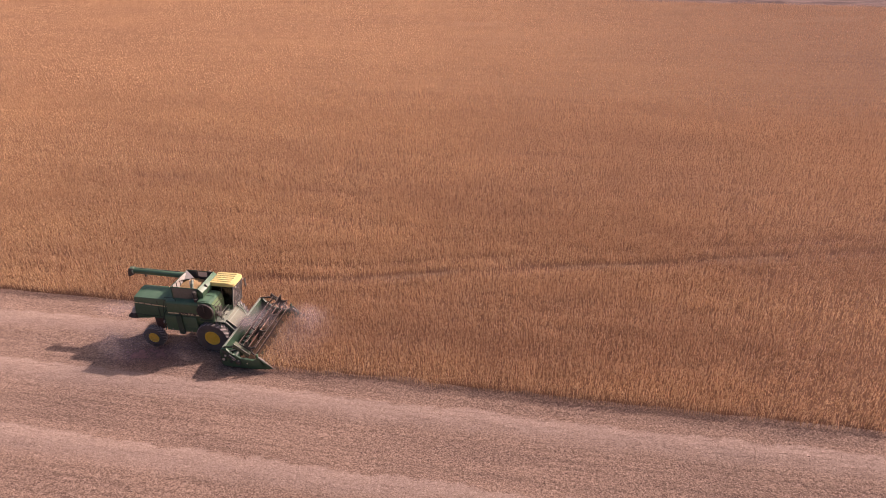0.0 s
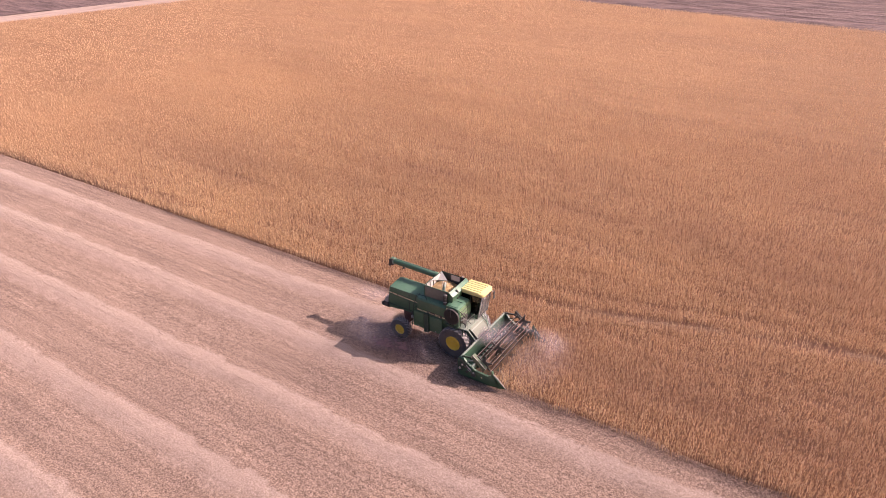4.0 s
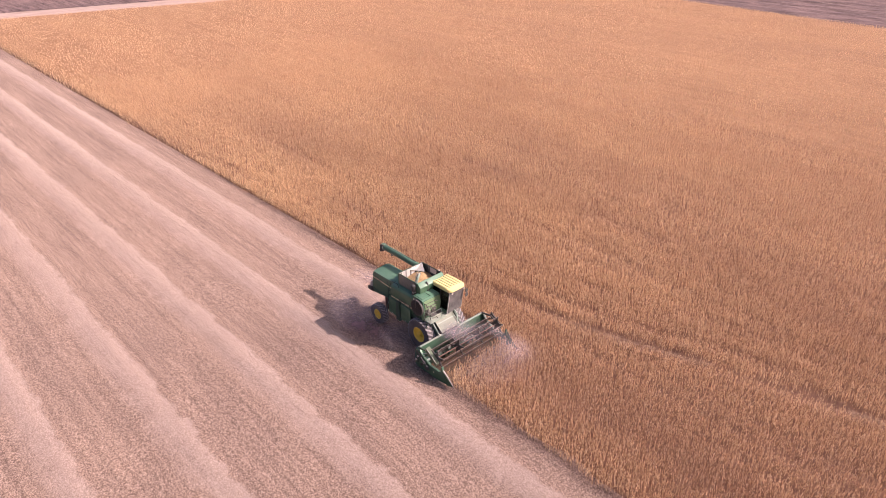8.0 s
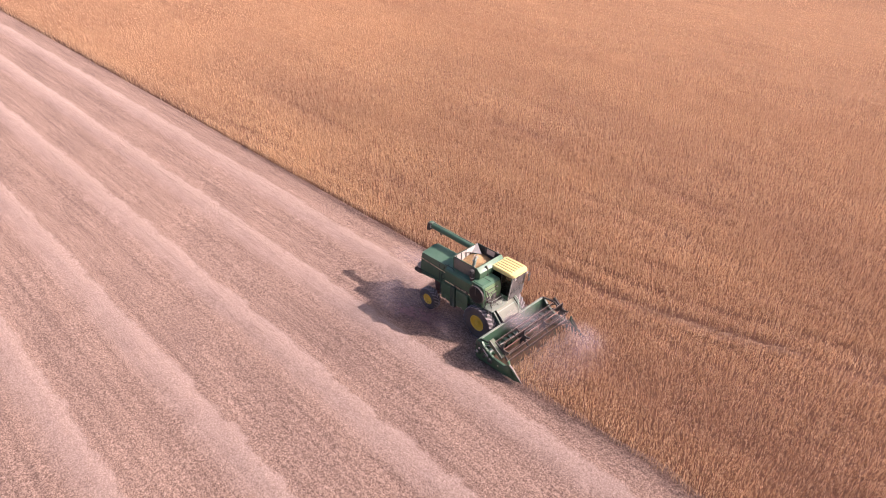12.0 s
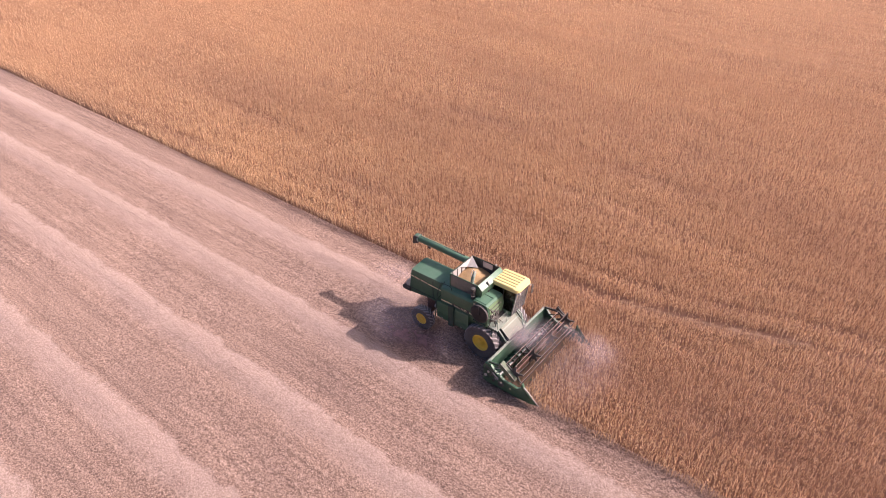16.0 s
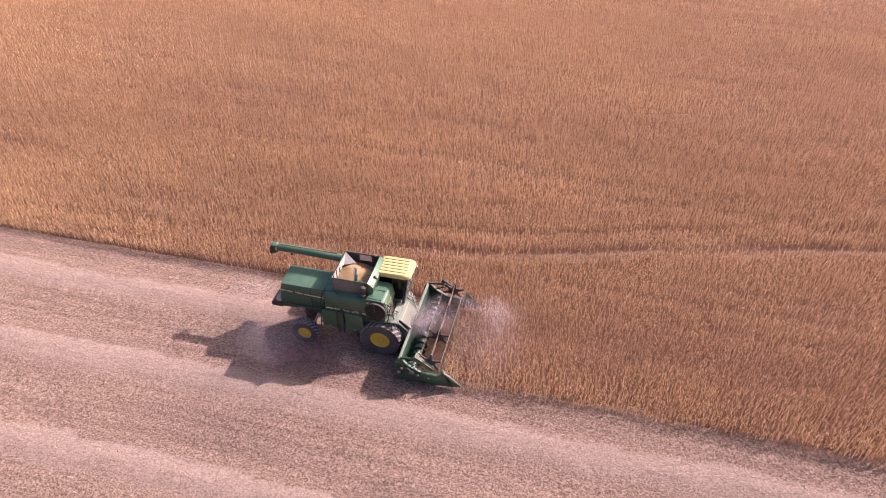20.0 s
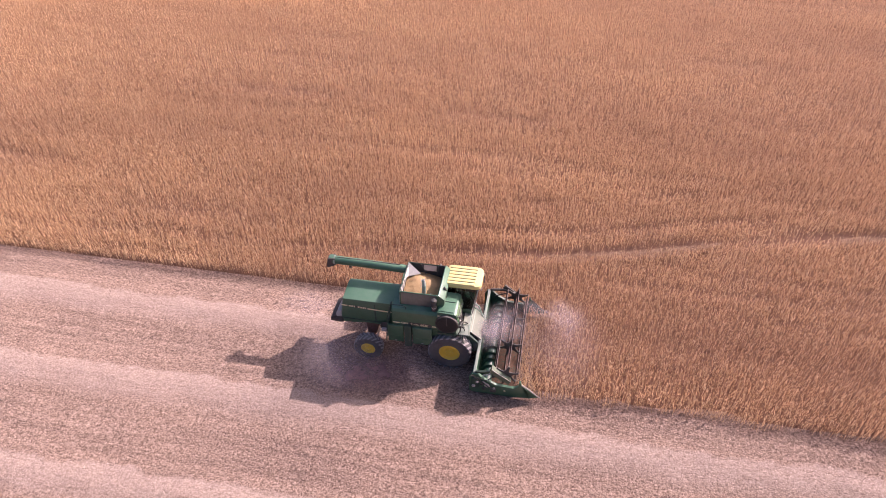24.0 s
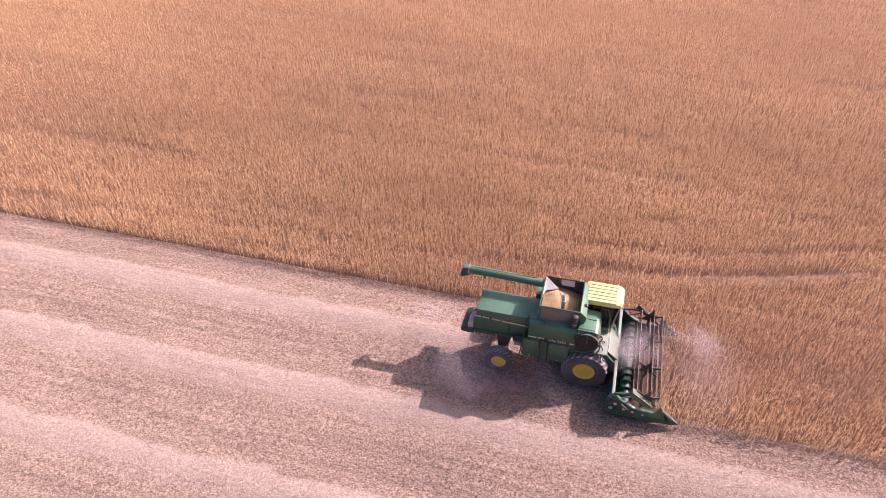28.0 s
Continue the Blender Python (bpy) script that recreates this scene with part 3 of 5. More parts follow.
def stalks(count, x0, x1, y0, y1):
    """Short cut stalks left standing in their rows."""
    x = rng.uniform(x0, x1, count)
    y = np.round(rng.uniform(y0, y1, count) / 0.38) * 0.38 + rng.normal(0, 0.05, count)
    ok = (y < EDGE_NEW - 0.05) & ~((y > EDGE_OLD - 0.05) & (x > CUT_X - 0.3))
    x, y = x[ok], y[ok]
    n = len(x)
    z = stubble_height(x, y)
    h = rng.uniform(0.03, 0.085, n)
    w = rng.uniform(0.010, 0.020, n)
    a = rng.uniform(0, math.pi, n)
    lx, ly = rng.normal(0, 0.35, n) * h, rng.normal(0, 0.35, n) * h
    px, py = np.cos(a) * w / 2, np.sin(a) * w / 2
    q = np.empty((n, 4, 3))
    q[:, 0] = np.stack([x - px, y - py, z], -1)
    q[:, 1] = np.stack([x + px, y + py, z], -1)
    q[:, 2] = np.stack([x + lx + px, y + ly + py, z + h], -1)
    q[:, 3] = np.stack([x + lx - px, y + ly - py, z + h], -1)
    return q


bits = [stalks(80000, -38, 42, -22, EDGE_NEW)]
for k, y0 in enumerate(SWATHS[:5]):
    row = quads_mesh("straw_windrow", straw_pieces(5000 if k == 0 else 11000, -48, -5.8 if k == 0 else 44, y0 - 0.05, 0.42, 0.008, 0.07), CHAFF)
    tagged(row, "low ragged windrow of pale chopped straw", "windrow", "windrows on the stubble", "stuff")
bits.append(straw_pieces(110000, -40, 42, rng.uniform(-22, EDGE_NEW, 110000), 0.0, 0.01))
litter_ob = quads_mesh("straw_litter", np.concatenate(bits), STRAW)
tagged(litter_ob, "loose pale straw and cut stalks on the stubble", "straw", kind="stuff")


def flattened(count, x0, x1):
    """Stalks pressed down along the near lip of the old wheel track."""
    x = rng.uniform(x0, x1, count)
    y = rut_line(x) + 0.25 * value_noise(x, x * 0, 4.0, 21) - 0.36 + rng.normal(0, 0.09, count)
    z = rng.uniform(0.30, 0.50, count)
    a, L, w = rng.normal(0.2, 0.45, count), rng.uniform(0.12, 0.36, count), rng.uniform(0.012, 0.024, count)
    keep = value_noise(x, x * 0, 2.6, 71) > -0.1
    q = np.empty((count, 4, 3))
    for i, (s_, p_) in enumerate(((-1, -1), (1, -1), (1, 1), (-1, 1))):
        q[:, i] = np.stack([x + s_ * np.cos(a) * L / 2 - p_ * np.sin(a) * w / 2, y + s_ * np.sin(a) * L / 2 + p_ * np.cos(a) * w / 2, z + s_ * 0.12 * L], -1)
    return q[keep]


tagged(quads_mesh("flattened_stalks", flattened(2000, 3, 32), PRESSED), "tan flattened stalks beside an old wheel track", "flattened stalks", kind="stuff")


# ---------------------------------------------------------------- the combine harvester
def wheel(machine, name, x, y_out, radius, rim_r, width, z, lugs):
    """A wheel: yellow dished rim, rubber tyre with bar lugs, hub. y_out is the outer face; it lies to that side."""
    s = 1 if y_out > 0 else -1
    yc = y_out - s * width / 2
    prof = [(s * width * 0.42, rim_r), (s * width * 0.44, rim_r * 0.93), (s * width * 0.30, rim_r * 0.80), (s * width * 0.24, rim_r * 0.45), (s * width * 0.30, rim_r * 0.36), (s * width * 0.30, 0.02)]
    back = [(-s * width * 0.42, 0.02), (-s * width * 0.42, rim_r)]
    rim = part(name, lathe(back + prof, (x, yc, z), 40), YELLOW, machine, "yellow dished steel wheel")
    h = width / 2
    t = radius - rim_r
    tyre = [(-h * 0.84, rim_r * 0.98), (-h, rim_r + t * 0.35), (-h, rim_r + t * 0.70), (-h * 0.86, radius * 0.965), (-h * 0.4, radius * 0.985), (0, radius * 0.988),
            (h * 0.4, radius * 0.985), (h * 0.86, radius * 0.965), (h, rim_r + t * 0.70), (h, rim_r + t * 0.35), (h * 0.84, rim_r * 0.98)]
    part("tyre", lathe(tyre + tyre[:1], (x, yc, z), 48, "y", False), RUBBER, rim, "black dusty rubber tyre")
    bm = bmesh.new()
    for k in range(lugs):
        for half in (-1, 1):
            base = math.tau * (k + (0.5 if half > 0 else 0)) / lugs
            sweep = 0.62 * math.tau / lugs * 1.4
            vs = []
            for u in (0.02, 0.5, 0.98):
                a = base + sweep * u
                yy = yc + half * h * (0.02 + 0.97 * u)
                rin = radius * (0.97 - 0.025 * u * u)
                rout = radius * (1.022 - 0.035 * u * u)
                da = 0.22 * math.tau / lugs
                vs.append([bm.verts.new((x + r * math.cos(a + d), yy, z + r * math.sin(a + d))) for r, d in ((rin, -da), (rout, -da * 0.8), (rout, da * 0.8), (rin, da))])
            for p, q in zip(vs, vs[1:]):
                for i in range(4):
                    bm.faces.new((p[i], p[(i + 1) % 4], q[(i + 1) % 4], q[i]))
            bm.faces.new(vs[0])
            bm.faces.new(vs[-1][::-1])
    part("tread_lug_ring", bm, LUGS, rim, "dust-caked tyre lugs")
    part("hub", lathe([(s * width * 0.22, rim_r * 0.30), (s * width * 0.40, rim_r * 0.28), (s * width * 0.44, rim_r * 0.16), (s * width * 0.44, 0.01)], (x, yc, z), 20), YELLOW, rim)
    for k in range(8):
        a = math.tau * k / 8
        part("wheel_bolt", lathe([(0, 0.018), (s * 0.03, 0.018), (s * 0.035, 0.008)], (x + rim_r * 0.38 * math.cos(a), yc + s * width * 0.29, z + rim_r * 0.38 * math.sin(a)), 6), YELLOW, rim)
    return rim


def bars(parent, x0, z0, x1, z1, y, groups, height, material):
    """Short upright bars in place of lettering, along a line on a side panel."""
    bm = bmesh.new()
    for g0, g1, n in groups:
        for i in range(n):
            a = g0 + (g1 - g0) * i / n
            b = a + (g1 - g0) / n * 0.66
            xa, xb = x0 + (x1 - x0) * a, x0 + (x1 - x0) * b
            za = z0 + (z1 - z0) * a
            add_prism(bm, ((xa, za - height / 2), (xb, za - height / 2), (xb, za + height / 2), (xa, za + height / 2)), y, y - 0.006, "y")
    return tagged(part("lettering_bars", bm, material, parent, "pale lettering bars"), kind="stuff")


machine = new("combine_harvester")
tagged(machine, "old green and yellow combine harvester cutting the soybean crop", "combine harvester")

# wheels and axles
wheel(machine, "front_wheel", 0.0, -1.33, 0.90, 0.44, 0.60, 0.90, 22)
wheel(machine, "front_wheel", 0.0, 1.38, 0.90, 0.44, 0.60, 0.90, 22)
wheel(machine, "rear_wheel", -3.44, -1.42, 0.62, 0.31, 0.40, 0.62, 20)
wheel(machine, "rear_wheel", -3.44, 1.42, 0.62, 0.31, 0.40, 0.62, 20)
part("front_axle", tube([(0, -1.1, 0.92), (0, 1.1, 0.92)], 0.15, 12), DARK, machine, "dark front axle housing")
part("final_drive", box(-0.28, 0.25, -0.74, -0.56, 0.65, 1.35, 0.05), GREEN_DARK, machine)
part("final_drive", box(-0.28, 0.25, 0.60, 0.78, 0.65, 1.35, 0.05), GREEN_DARK, machine)
part("rear_axle", box(-3.55, -3.33, -1.25, 1.25, 0.58, 0.80, 0.03), RUST, machine, "rusty rear axle beam")
for y in (-0.55, 0.55):
    part("axle_bracket", prism(((-3.62, 0.75), (-3.26, 0.75), (-3.0, 1.62), (-3.7, 1.62)), y - 0.06, y + 0.06, "y", 0.01), RUST, machine)
part("steering_cylinder", tube([(-3.2, -1.0, 0.72), (-3.2, 0.2, 0.78)], 0.035, 8), STEEL, machine)

# chassis and threshing body
part("chassis", prism(((-3.2, 1.55), (-0.9, 0.72), (0.35, 0.78), (0.55, 1.5), (0.3, 2.1), (-3.2, 2.1)), -0.66, 0.62, "y", 0.03), DARK, machine, "dark dusty threshing body")
hood_cross = [(-0.72, 1.62), (-0.735, 2.62), (-0.70, 2.735), (0.22, 2.86), (0.44, 2.80), (0.52, 2.66), (0.50, 1.62)]


def hood():
    bm = bmesh.new()
    rings = []
    for x_low, x_high in ((-4.72, -4.53), (-4.66, -4.49), (-3.2, -3.2), (-1.95, -1.95)):
        ring = []
        for i, (y, z) in enumerate(hood_cross):
            f = (z - 1.62) / 1.2
            pull = 0.93 if x_low == -4.72 else 1.0
            ring.append(bm.verts.new((x_low + (x_high - x_low) * f, -0.1 + (y + 0.1) * pull, 1.62 + (z - 1.62) * (0.985 if x_low == -4.72 else 1.0))))
        rings.append(ring)
    n = len(hood_cross)
    for a, b in zip(rings, rings[1:]):
        for k in range(n):
            bm.faces.new((a[k], a[(k + 1) % n], b[(k + 1) % n], b[k]))
    bm.faces.new(rings[0][::-1])
    bm.faces.new(rings[-1])
    return bm


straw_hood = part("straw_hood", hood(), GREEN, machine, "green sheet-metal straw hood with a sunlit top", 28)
part("hood_seam", box(-3.22, -3.16, -0.742, -0.728, 1.64, 2.62, 0.004), GREEN_DARK, straw_hood)
part("hood_lip", tube([(-4.66, -0.74, 1.64), (-1.95, -0.74, 1.60)], 0.02, 6), GREEN_DARK, straw_hood)
part("yellow_stripe", prism(((-3.50, 2.305), (-2.42, 2.265), (-2.42, 2.325), (-3.50, 2.365)), -0.735, -0.745), CREAM, straw_hood, "yellow stripe")
part("yellow_stripe", prism(((-4.62, 2.365), (-4.36, 2.355), (-4.36, 2.415), (-4.62, 2.425)), -0.735, -0.745), CREAM, straw_hood, "yellow stripe")
part("decal_strip", prism(((-4.34, 2.335), (-3.52, 2.290), (-3.52, 2.400), (-4.34, 2.440)), -0.725, -0.7385), DARK, straw_hood, "black strip behind the lettering")
bars(straw_hood, -4.30, 2.385, -3.55, 2.345, -0.7385, ((0.0, 0.40, 4), (0.52, 1.0, 5)), 0.085, CREAM)

# straw chopper and spreader under the tail
chopper = part("straw_chopper", prism(((-4.66, 1.26), (-4.66, 1.66), (-4.92, 1.66), (-5.20, 1.46), (-5.20, 1.28)), -0.68, 0.46, "y", 0.02), DARK, machine, "dark straw chopper box")
part("chopper_side", prism(((-4.68, 1.64), (-4.68, 2.00), (-4.82, 1.97), (-4.92, 1.78), (-4.90, 1.62)), -0.72, -0.10, "y", 0.02), WHITE, chopper, "white curved chopper cover")
part("chopper_guard", prism(((-4.68, 1.36), (-4.70, 1.66), (-4.88, 1.62), (-4.98, 1.44), (-4.96, 1.34)), -0.76, -0.725, "y", 0.008), DARK, chopper)
for k in range(4):
    y = -0.50 + 0.28 * k
    part("deflector_fin", prism(((-4.90, 1.27), (-5.24, 1.19), (-5.27, 1.29), (-4.95, 1.46)), y, y + 0.02), DARK, chopper)
part("tail_shield", prism(((-4.60, 1.34), (-3.95, 1.40), (-3.7, 1.46), (-2.4, 1.44), (-2.4, 1.66), (-4.66, 1.68)), -0.70, -0.64, "y", 0.01), GREEN, machine)

# right-hand body panels, shoulder and side shields
body_cross = [(-1.02, 1.50), (-1.17, 2.10), (-1.17, 2.86), (-1.10, 2.97), (-0.82, 3.02), (-0.60, 3.02), (-0.60, 1.50)]
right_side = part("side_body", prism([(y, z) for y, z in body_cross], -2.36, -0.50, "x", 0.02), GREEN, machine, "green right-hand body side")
part("decal_strip", box(-1.68, -0.74, -1.1735, -1.160, 2.175, 2.335, 0.0), DARK, right_side, "black strip behind the lettering")
part("yellow_stripe", box(-2.34, -2.02, -1.182, -1.172, 2.22, 2.28, 0.0), CREAM, right_side, "yellow stripe")
bars(right_side, -1.98, 2.25, -1.70, 2.25, -1.170, ((0.0, 1.0, 5),), 0.085, CREAM)


def lettering(words, x, y, z, size, parent):
    """Raised letters on a side panel, turned into a mesh."""
    curve = bpy.data.curves.new("lettering", "FONT")
    curve.body, curve.size, curve.extrude = words, size, 0.003
    ob = new("lettering", curve)
    me = bpy.data.meshes.new_from_object(ob)
    bpy.data.objects.remove(ob)
    me.materials.clear()
    me.materials.append(CREAM)
    ob = new("lettering", me)
    ob.matrix_world = pose(x, y, z, 90, 0, 0)
    ob.parent = parent
    ob.matrix_parent_inverse = parent.matrix_world.inverted()
    ob["label"] = "cream lettering reading " + words
    return ob


lettering("Turbo", -1.60, -1.178, 2.205, 0.135, right_side)
lettering("6620", -1.20, -1.178, 2.195, 0.165, right_side)
part("yellow_stripe", box(-0.72, -0.56, -1.182, -1.172, 2.21, 2.27, 0.0), CREAM, right_side, "yellow stripe")
part("panel_joint", box(-2.36, -0.5, -1.178, -1.168, 2.10, 2.125, 0.0), GREEN_DARK, right_side)
for x0, x1, z0 in ((-2.56, -1.90, 1.16), (-1.52, -0.72, 1.14)):
    sh = part("side_shield", box(x0, x1, -1.24, -1.16, z0, 2.10, 0.025), GREEN, machine, "green hinged side shield")
    part("shield_rib", box(x0 + 0.08, x1 - 0.08, -1.252, -1.238, z0 + 0.3, z0 + 0.36, 0.005), GREEN, sh)
    part("latch", box((x0 + x1) / 2 - 0.04, (x0 + x1) / 2 + 0.04, -1.262, -1.24, z0 + 0.06, z0 + 0.1, 0.004), STEEL, sh)
part("elevator", box(-1.86, -1.56, -1.30, -1.12, 1.0, 2.2, 0.03), GREEN_DARK, machine, "green grain elevator leg")
part("drive_pulley", lathe([(-0.03, 0.22), (0.0, 0.24), (0.03, 0.22)], (-2.75, -0.85, 1.55), 24), DARK, machine)
part("drive_belt", tube([(-2.75, -0.88, 1.78), (-1.6, -0.9, 1.55)], 0.02, 6), RUBBER, machine)
part("left_side_body", box(-2.36, -0.3, 0.60, 1.12, 1.45, 2.9, 0.04), GREEN, machine, "green left-hand body side")

# rear ladder between hood and body
ladder = part("rear_ladder", tube([(-2.62, -1.28, 1.18), (-2.52, -1.24, 2.55), (-2.44, -1.10, 3.00)], 0.026, 8), GREEN_DARK, machine, "dark green steel service ladder")
part("ladder_rail", tube([(-2.62, -0.86, 1.18), (-2.52, -0.84, 2.55), (-2.44, -0.80, 3.00)], 0.026, 8), GREEN_DARK, ladder)
for k in range(5):
    z = 1.35 + 0.29 * k
    part("rung", tube([(-2.61 + 0.02 * k, -1.27, z), (-2.61 + 0.02 * k, -0.85, z)], 0.018, 6), GREEN_DARK, ladder)
part("hand_rail", tube([(-2.44, -1.10, 2.98), (-2.40, -1.10, 3.16), (-1.90, -1.10, 3.18), (-1.78, -1.10, 3.10), (-1.80, -1.08, 2.95)], 0.022, 8), GREEN_DARK, machine, "dark green hand rail")
part("tool_box", box(-2.92, -2.62, -0.98, -0.74, 1.36, 1.50, 0.01), STEEL, machine, "pale steel bracket box")

# grain tank, open on top
TX0, TX1, TY0, TY1, TZ0, TZ1 = -2.07, -0.52, -0.84, 0.90, 2.45, 3.70


def panel_material(name, dull, pale, through_, share_):
    """A dusty plastic panel that lets some light pass."""
    m = Mat(name, 0.6)
    m.color(m.mix(m.ramp(m.noise(5, 5), BLACKISH), dull, pale))
    passing = m.add("ShaderNodeBsdfTranslucent")
    passing.inputs["Color"].default_value = (*through_, 1)
    blend = m.add("ShaderNodeMixShader", Fac=share_)
    m.link(m.b.outputs[0], blend.inputs[1])
    m.link(passing.outputs[0], blend.inputs[2])
    m.link(blend.outputs[0], m.t.nodes["Material Output"].inputs[0])
    return m.m


PANEL = panel_material("dusty_translucent_panel", (0.115, 0.13, 0.12), (0.20, 0.21, 0.20), (0.32, 0.30, 0.29), 0.45)
PANE = panel_material("dusty_tank_window", (0.30, 0.29, 0.29), (0.40, 0.39, 0.38), (0.46, 0.43, 0.43), 0.7)
tank = part("grain_tank", prism(((TX0, 2.60), (TX1, 2.60), (TX1 - 0.1, 2.45), (TX0 + 0.1, 2.45)), TY0, TY1, "y", 0.01), GREEN, machine, "open grain tank with tan soybeans inside")
part("near_panel", box(TX0, TX1, TY0 - 0.012, TY0 + 0.012, 2.62, TZ1 - 0.03, 0.0), PANEL, tank, "dusty grey translucent tank panel")
# far panel and far posts carry darker colours than the near ones
part("far_panel", box(TX0, TX1, TY1 - 0.012, TY1 + 0.012, 2.62, 3.34, 0.0), DARK, tank, "dark far tank panel")
for x0, x1 in ((TX0, -1.44), (-0.90, TX1)):
    part("panel_upper", box(x0, x1, TY1 - 0.012, TY1 + 0.012, 3.34, TZ1 - 0.03, 0.0), DARK, tank)
part("window", box(-1.44, -0.90, TY1 - 0.006, TY1 + 0.006, 3.34, TZ1 - 0.03, 0.0), PANE, tank, "dusty pale tank window")
part("window_bar", tube([(-1.52, TY1 - 0.05, 3.68), (-1.34, TY1 - 0.16, 3.30)], 0.02, 6), DARK, tank)
part("window_bar", tube([(-0.80, TY1 - 0.05, 3.68), (-0.86, TY1 - 0.16, 3.30)], 0.02, 6), DARK, tank)
part("warning_lamp", lathe([(0, 0.05), (0.05, 0.05), (0.08, 0.03), (0.09, 0.005)], (-0.72, TY1 + 0.0, TZ1), 12, "z"), STEEL, tank, "small pale lamp")
part("rear_panel", box(TX0 - 0.012, TX0 + 0.012, TY0, TY1, 2.62, TZ1 - 0.03, 0.0), WHITE, tank, "dusty white rear tank panel")
part("front_panel", prism(((TX1 - 0.02, 2.62), (TX1 - 0.02, 3.70), (TX1 + 0.02, 3.72), (TX1 + 0.26, 3.50), (TX1 + 0.26, 3.30), (TX1 + 0.02, 2.62)), TY0 - 0.02, TY1 + 0.02, "y", 0.012), GREEN, tank, "green sloping front tank wall")
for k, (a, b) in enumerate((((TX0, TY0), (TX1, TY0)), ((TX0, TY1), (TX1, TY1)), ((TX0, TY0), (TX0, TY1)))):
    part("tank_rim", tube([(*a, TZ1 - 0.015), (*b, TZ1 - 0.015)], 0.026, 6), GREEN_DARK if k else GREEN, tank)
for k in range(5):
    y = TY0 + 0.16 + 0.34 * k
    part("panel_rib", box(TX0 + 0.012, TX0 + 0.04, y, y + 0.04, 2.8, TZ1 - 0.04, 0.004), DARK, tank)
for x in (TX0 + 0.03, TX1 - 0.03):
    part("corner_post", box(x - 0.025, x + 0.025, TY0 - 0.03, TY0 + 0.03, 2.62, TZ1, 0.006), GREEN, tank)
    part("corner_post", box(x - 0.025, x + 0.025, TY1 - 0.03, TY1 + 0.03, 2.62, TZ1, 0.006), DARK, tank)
gusset = bmesh.new()
gv = [gusset.verts.new(p) for p in ((TX0 + 0.01, TY1 - 0.04, 3.72), (TX0 + 0.58, TY1 - 0.34, 3.44), (TX0 + 0.03, TY0 + 0.62, 3.66), (TX0 + 0.10, TY1 - 0.55, 3.42))]
gw = [gusset.verts.new(v.co + Vector((-0.012, -0.004, -0.014))) for v in gv]
for tri in ((0, 1, 3), (0, 3, 2)):
    gusset.faces.new([gv[i] for i in tri])
    gusset.faces.new([gw[i] for i in tri[::-1]])
for a_, b_ in ((0, 1), (1, 3), (3, 2), (2, 0)):
    gusset.faces.new((gv[a_], gv[b_], gw[b_], gw[a_]))
part("corner_flap", gusset, WHITE, tank, "white folded corner flap")
part("fill_auger", tube([(-1.20, -0.42, 2.7), (-1.20, -0.34, 3.2), (-1.20, -0.22, 3.56)], 0.085, 12), GREEN_PALE, tank, "pale green filling auger tube")
part("auger_cap", tube([(-1.20, -0.22, 3.52), (-1.24, -0.10, 3.64), (-1.30, 0.0, 3.62)], 0.085, 12, 0.06), GREEN_PALE, tank)
for dx in (-0.07, 0.07):
    part("wire_hoop", tube([(-1.24 + dx, -0.30, 3.50), (-1.26 + dx, -0.16, 3.74), (-1.30 + dx, 0.02, 3.72), (-1.31 + dx, 0.06, 3.52)], 0.014, 6), STEEL, tank, "pale wire hoop")
part("grain_probe", tube([(-0.84, -0.66, 3.0), (-0.84, -0.66, 3.62)], 0.02, 6), STEEL, tank)


def heap():
    xs = np.linspace(TX0 + 0.03, TX1 - 0.04, 34)
    ys = np.linspace(TY0 + 0.03, TY1 - 0.03, 38)
    ob = grid_mesh("soybean_heap", xs, ys, lambda x, y: 3.44 - 0.36 * np.hypot(x + 1.62, y - 0.30) + 0.12 * np.exp(-((x + 0.75) ** 2 + (y - 0.1) ** 2) / 0.08) + 0.012 * value_noise(x, y, 0.12, 51), GRAIN)
    return tagged(ob, "heap of tan harvested soybeans in the grain tank", "grain", kind="stuff")


heap()

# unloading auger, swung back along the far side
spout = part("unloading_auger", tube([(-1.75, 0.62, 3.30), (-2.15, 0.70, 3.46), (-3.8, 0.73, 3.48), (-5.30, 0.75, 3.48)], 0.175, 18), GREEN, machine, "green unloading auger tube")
part("spout", prism(((-5.16, 3.645), (-5.48, 3.625), (-5.58, 3.18), (-5.50, 3.12), (-5.26, 3.24), (-5.14, 3.31)), 0.59, 0.91, "y", 0.04), DARK, spout, "dark hanging spout flap")
part("spout_top", prism(((-5.18, 3.648), (-5.44, 3.630), (-5.44, 3.642), (-5.18, 3.660)), 0.64, 0.86, "y", 0.004), GREEN, spout)
part("joint_ring", tube([(-5.18, 0.75, 3.48), (-5.24, 0.75, 3.48)], 0.20, 18), GREEN_PALE, spout)
part("joint_ring", tube([(-2.30, 0.70, 3.465), (-2.36, 0.70, 3.467)], 0.185, 18), GREEN, spout)
part("stiffener", box(-5.1, -2.4, 0.72, 0.75, 3.62, 3.665, 0.006), DARK, spout)
part("rest_hook", prism(((-4.62, 3.18), (-4.50, 3.16), (-4.52, 3.34), (-4.58, 3.34)), 0.68, 0.78), DARK, spout)

